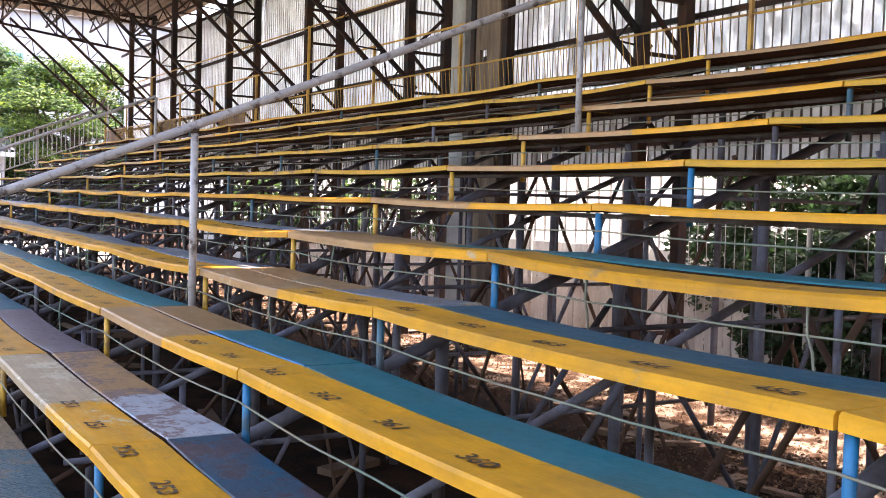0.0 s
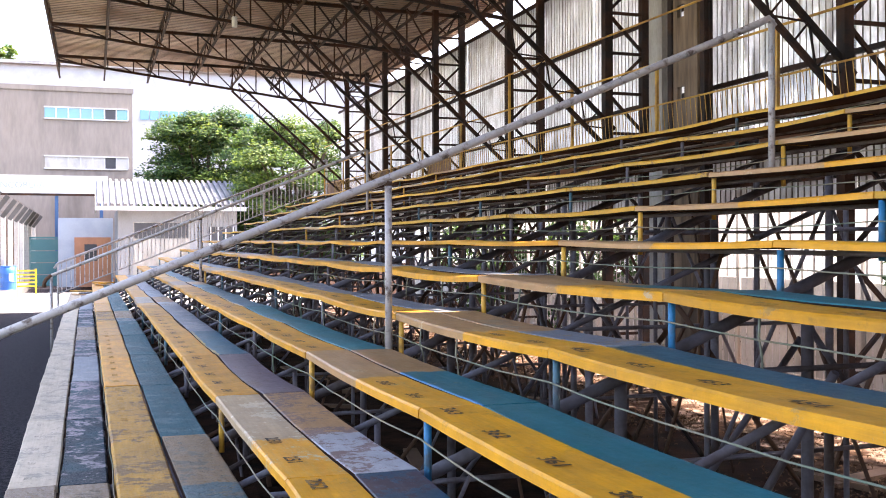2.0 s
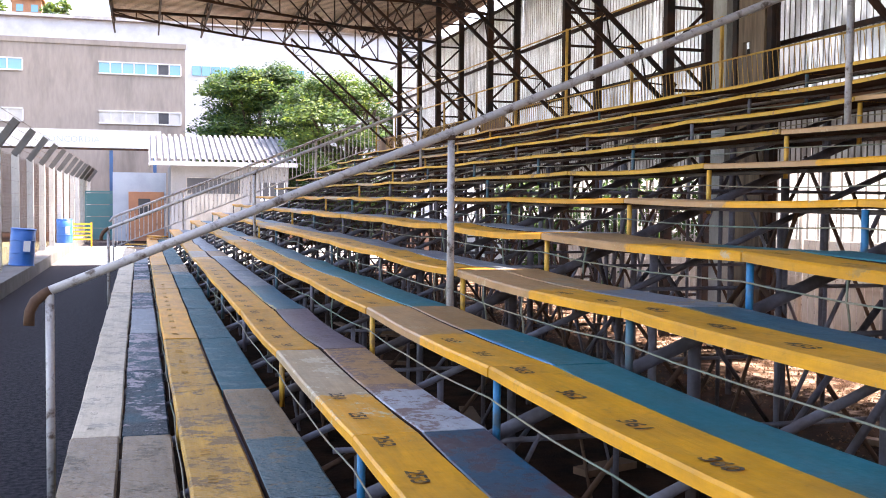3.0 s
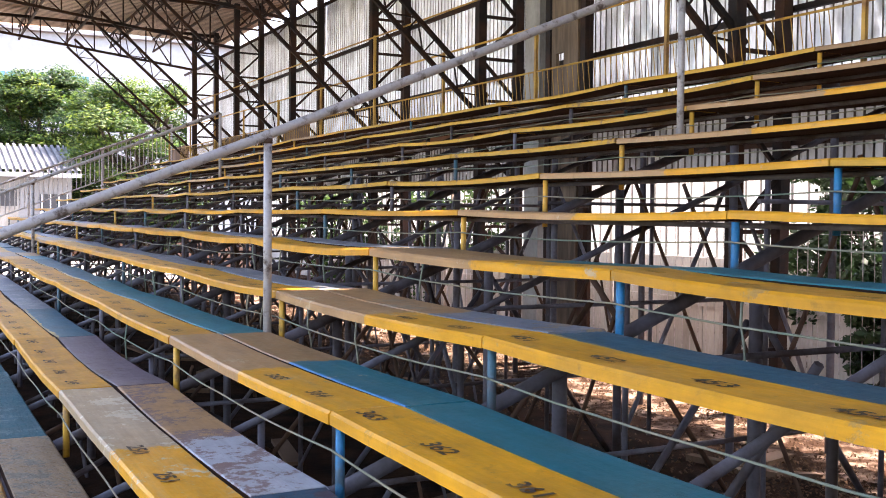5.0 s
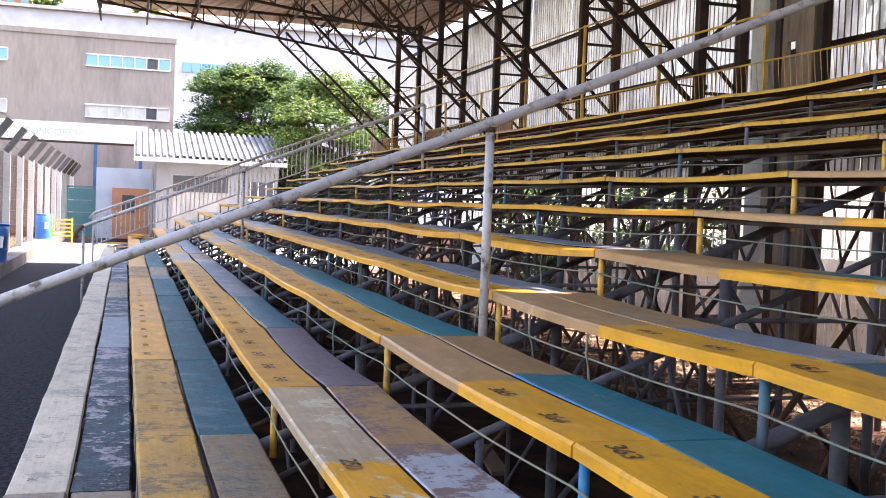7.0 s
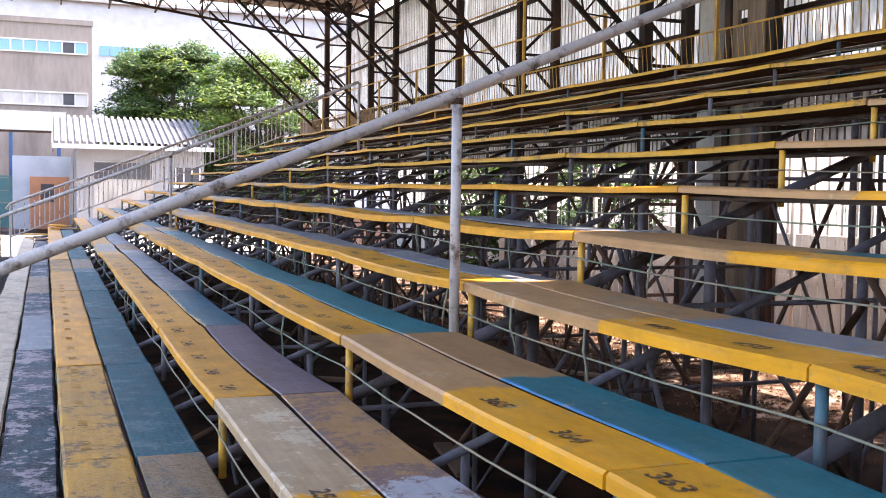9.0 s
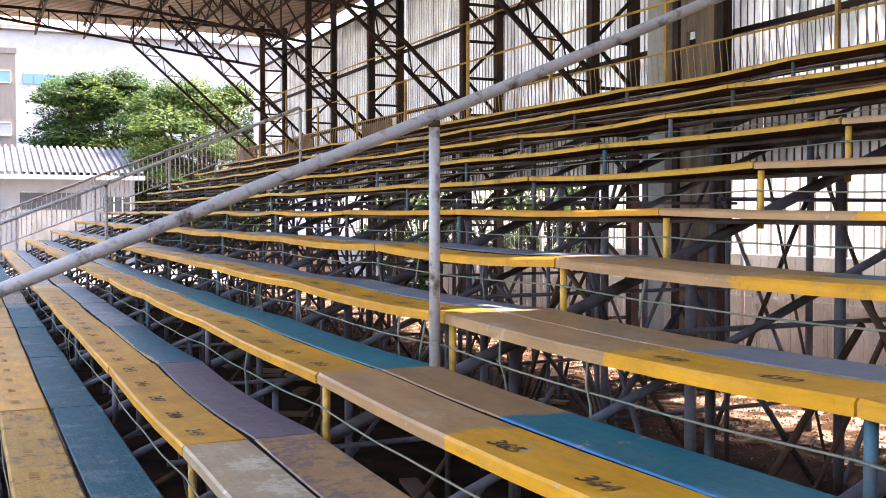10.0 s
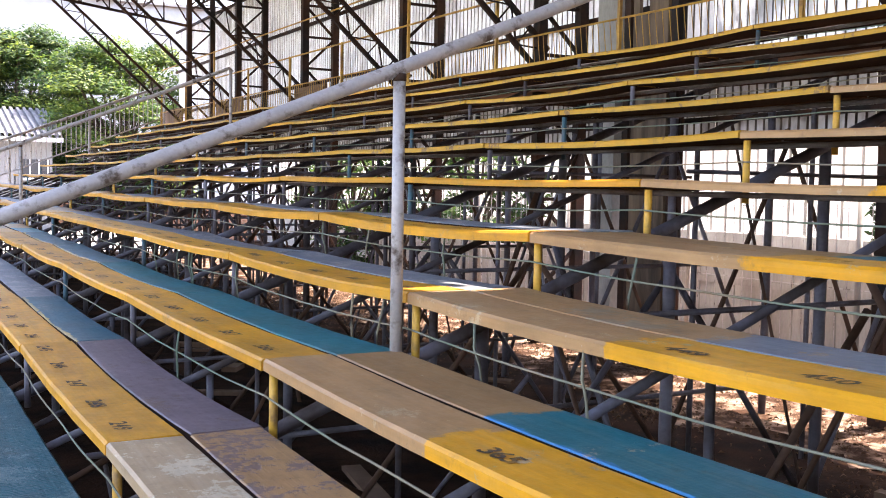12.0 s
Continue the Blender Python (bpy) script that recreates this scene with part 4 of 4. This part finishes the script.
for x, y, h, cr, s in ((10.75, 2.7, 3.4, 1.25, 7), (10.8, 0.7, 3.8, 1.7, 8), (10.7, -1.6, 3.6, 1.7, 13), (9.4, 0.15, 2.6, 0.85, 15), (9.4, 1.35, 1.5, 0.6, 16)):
    tree("tree", "leafy shrub-like tree behind the stand, darkened for its shaded side", (x, y, 0), h, cr, 0.05, (M_LEAFSHADE, M_LEAFSHADE, M_LEAFDARK), 30000, s, leaf=0.06, centre=0.5)
for x, y, s in ((10.8, 13.5, 9), (10.8, 19.5, 11)):
    tree("tree", "leafy green bush behind the stand", (x, y, 0), 3.0, 1.6, 0.1, (M_LEAF, M_LEAFDARK), 11000, s, leaf=0.075, centre=0.5)

# ---- land behind the stand ----
fence = tagged(new("board_fence"), "weathered grey board fence behind the stand", "fence")
bm_ = Build().box(-0.015, 0, 0, 0.015, 0.3, 0.95).mesh("board", M_BOARD)
for i in range(62):
    o = part("board", bm_, None, fence)
    o.location = (9.9 + rng.uniform(-0.008, 0.008), -3 + i * 0.31, -0.03)
    o.scale = (1, 1, rng.uniform(0.97, 1.04))
part("rail", Build().box(9.86, -3, 0.7, 9.885, 16.2, 0.78), M_BOARD, fence)
# made-up translucent sheet, added for the bright white behind the fence
screen = thing("sheet_screen", "tall white translucent sheet added for the bright white area behind the board fence", "screen", at=(12.0, 0, 0))
part("sheet", Build().box(0, -14, 1.25, 0.006, 30, 3.5), M_HALL, screen)
part("plinth", Build().box(-0.12, -14, -0.1, 0.1, 30, 1.24), M_BOARD, screen)
rib = Build().box(-0.03, 0, 1.25, -0.002, 0.025, 3.52).mesh("rib", M_CONC)
for i in range(140):
    o = part("rib", rib, None, screen)
    o.location = (0, -13.7 + i * 0.31, 0)

link = thing("wire_fence", "slack wire fence with upright strands behind the stand", "fence", at=(8.95, 0, 0))
cb = Build()
for i in range(150):
    y = -7 + i * 0.14
    cb.bar((0, y, 0), (0, y + 0.02, 1.75), 0.006, 0.006)
for z in (0.2, 0.9, 1.7):
    cb.bar((0, -7, z), (0, 14, z), 0.006, 0.006)
tagged(part("strand", cb, M_GALV, link), kind="stuff")
for i in range(9):
    part("post", Build().tube([(0, -6.5 + i * 2.4, -0.1), (0, -6.5 + i * 2.4, 1.8)], 0.03, 8), M_CONC, link, smooth=True)

# ---- track fence with bent concrete posts ----
cf = tagged(new("fence"), "white concrete fence posts with bent tops carrying wire", "fence")
# dark concrete puts the shade on the low wall into its colour
kerb = tagged(part("fence_base", Build().box(-2.8, -10, -0.1, -2.1, 42, 0.3), M_DARKCONC), "low concrete wall under the track fence", "low wall", kind="structure")
pm = Build().box(-0.085, -0.085, 0.1, 0.085, 0.085, 3.0).mesh("post", M_PALE)
am = Build().bar((-0.03, 0, 2.95), (0.42, 0, 3.58), 0.19, 0.16).mesh("arm", M_DARKCONC)
for i in range(20):
    o = part("post", pm, None, cf)
    o.location = (-2.6, -9.4 + i * 3.35, 0)
    part("arm", am, None, o, "dark bent arm")
wb = Build()
for z in (0.5, 0.8, 1.1, 1.4, 1.7, 2.0, 2.3, 2.6, 2.9):
    wb.tube([(-2.5, -10, z), (-2.5, 52, z)], 0.0025, 4)
for j in range(4):
    wb.tube([(-2.55 + 0.12 * j, -10, 3.12 + 0.165 * j), (-2.55 + 0.12 * j, 54, 3.12 + 0.165 * j)], 0.006, 4)
part("wire", wb, M_RUSTPIPE, cf)
mb = Build()
for i in range(420):
    y = 8 + i * 0.08
    mb.bar((-2.7, y, 0.3), (-2.7, y, 2.95), 0.004, 0.004)
for i in range(33):
    mb.bar((-2.7, 8, 0.32 + i * 0.08), (-2.7, 41.5, 0.32 + i * 0.08), 0.004, 0.004)
part("mesh_wire", mb, M_RUSTPIPE, cf)


def drum(x, y, z, tilt):
    d = thing("drum", "blue plastic drum used as a litter bin", "bin", "litter drums", at=(x, y, z))
    d.rotation_euler = (0, radians(tilt), 0)
    pts = [(0, 0, 0), (0, 0, 0.03), (0, 0, 0.28), (0, 0, 0.3), (0, 0, 0.32), (0, 0, 0.58), (0, 0, 0.6), (0, 0, 0.62), (0, 0, 0.88)]
    part("body", Build().tube(pts, 0.28, 16), M_DRUM, d, smooth=True)
    for z in (0.02, 0.3, 0.6, 0.86):
        part("hoop", Build().tube([(0, 0, z - 0.015), (0, 0, z + 0.015)], 0.29, 16), M_DRUM, d, smooth=True)
    part("emblem", Build().box(0.05, -0.296, 0.35, 0.2, -0.281, 0.6), M_PLASTER, d, "worn white printed patch")


drum(-2.36, 19.6, 0.3, 4)
drum(-2.4, 33.6, 0.3, 0)
bar_ = thing("barrier", "yellow painted steel barrier", "barrier", at=(-1.93, 36.0, 0.012))
for x in (-0.35, 0.35):
    part("leg", Build().box(x - 0.03, -0.03, 0, x + 0.03, 0.03, 1.0), M_YPLASTIC, bar_)
for z in (0.3, 0.45, 0.6, 0.75, 0.9):
    part("bar", Build().box(-0.32, -0.02, z, 0.32, 0.02, z + 0.06), M_YPLASTIC, bar_)

# ---- dry leaves and scraps under the stand ----
lit = Build()
lr = random.Random(12)
heaps = [(lr.uniform(5.9, 8.6), lr.uniform(-7, 16), lr.uniform(0.15, 0.6)) for i in range(110)]
for i in range(24000):
    hx, hy, hs = heaps[lr.randrange(110)]
    x, y = (lr.gauss(hx, hs), lr.gauss(hy, hs * 1.4)) if i % 5 else (4.8 + 4.7 * lr.random() ** 0.5, lr.uniform(-7, 18))
    a, s = lr.uniform(0, 6.28), lr.uniform(0.01, 0.028)
    n = len(lit.v)
    ca, sa, h, q = math.cos(a) * s, math.sin(a) * s, lr.uniform(0.0, 0.014), lr.uniform(0.35, 0.7)
    lit.v += [(x - ca, y - sa, -0.012), (x + sa * q, y - ca * q, h), (x + ca, y + sa, -0.012 + h), (x - sa * q, y + ca * q, h)]
    lit.f.append((n, n + 1, n + 2, n + 3))
tagged(part("leaf_litter", lit, M_LITTER), "dry brown leaves strewn on the earth", "leaves", kind="stuff")
sr = random.Random(5)
for i in range(40):
    x, y, a = 3 + 6 * sr.random(), sr.uniform(-5, 10), sr.uniform(0, 180)
    w, l = sr.uniform(0.03, 0.08), sr.uniform(0.25, 0.9)
    s = part("scrap_board", Build().box(-w, -l / 2, -0.03, w, l / 2, sr.uniform(0.005, 0.03)), M_RUSTWOOD)
    s.matrix_world = pose(x, y, 0, 0, 0, a)
    tagged(s, "broken board lying on the earth under the stand", "board", "scrap boards")

HEAP = (
    (0.72, 22.7, 8, 0.832, "yellow"), (0.86, 22.9, -14, 0.862, "yellow"), (0.78, 22.5, 25, 0.892, "yellow"),
    (0.3, 22.2, 32, 0.59, "tan"), (0.42, 22.6, -22, 0.62, "navy"), (0.95, 22.1, 40, 0.84, "tan"), (0.35, 23.0, 58, 0.65, "yellow_worn"),
)
for x, y, a, z, colour in HEAP:
    s = part("loose_board", Build().box(-0.1, -0.45, 0, 0.1, 0.45, 0.028), MAT[colour])
    s.matrix_world = pose(x, y, z - 0.012, 0, 0, a)
    tagged(s, {"yellow": "yellow painted", "tan": "bare tan", "navy": "dark navy painted", "yellow_worn": "worn yellow"}[colour] + " board lying loose on the bench end", "board", "loose boards")
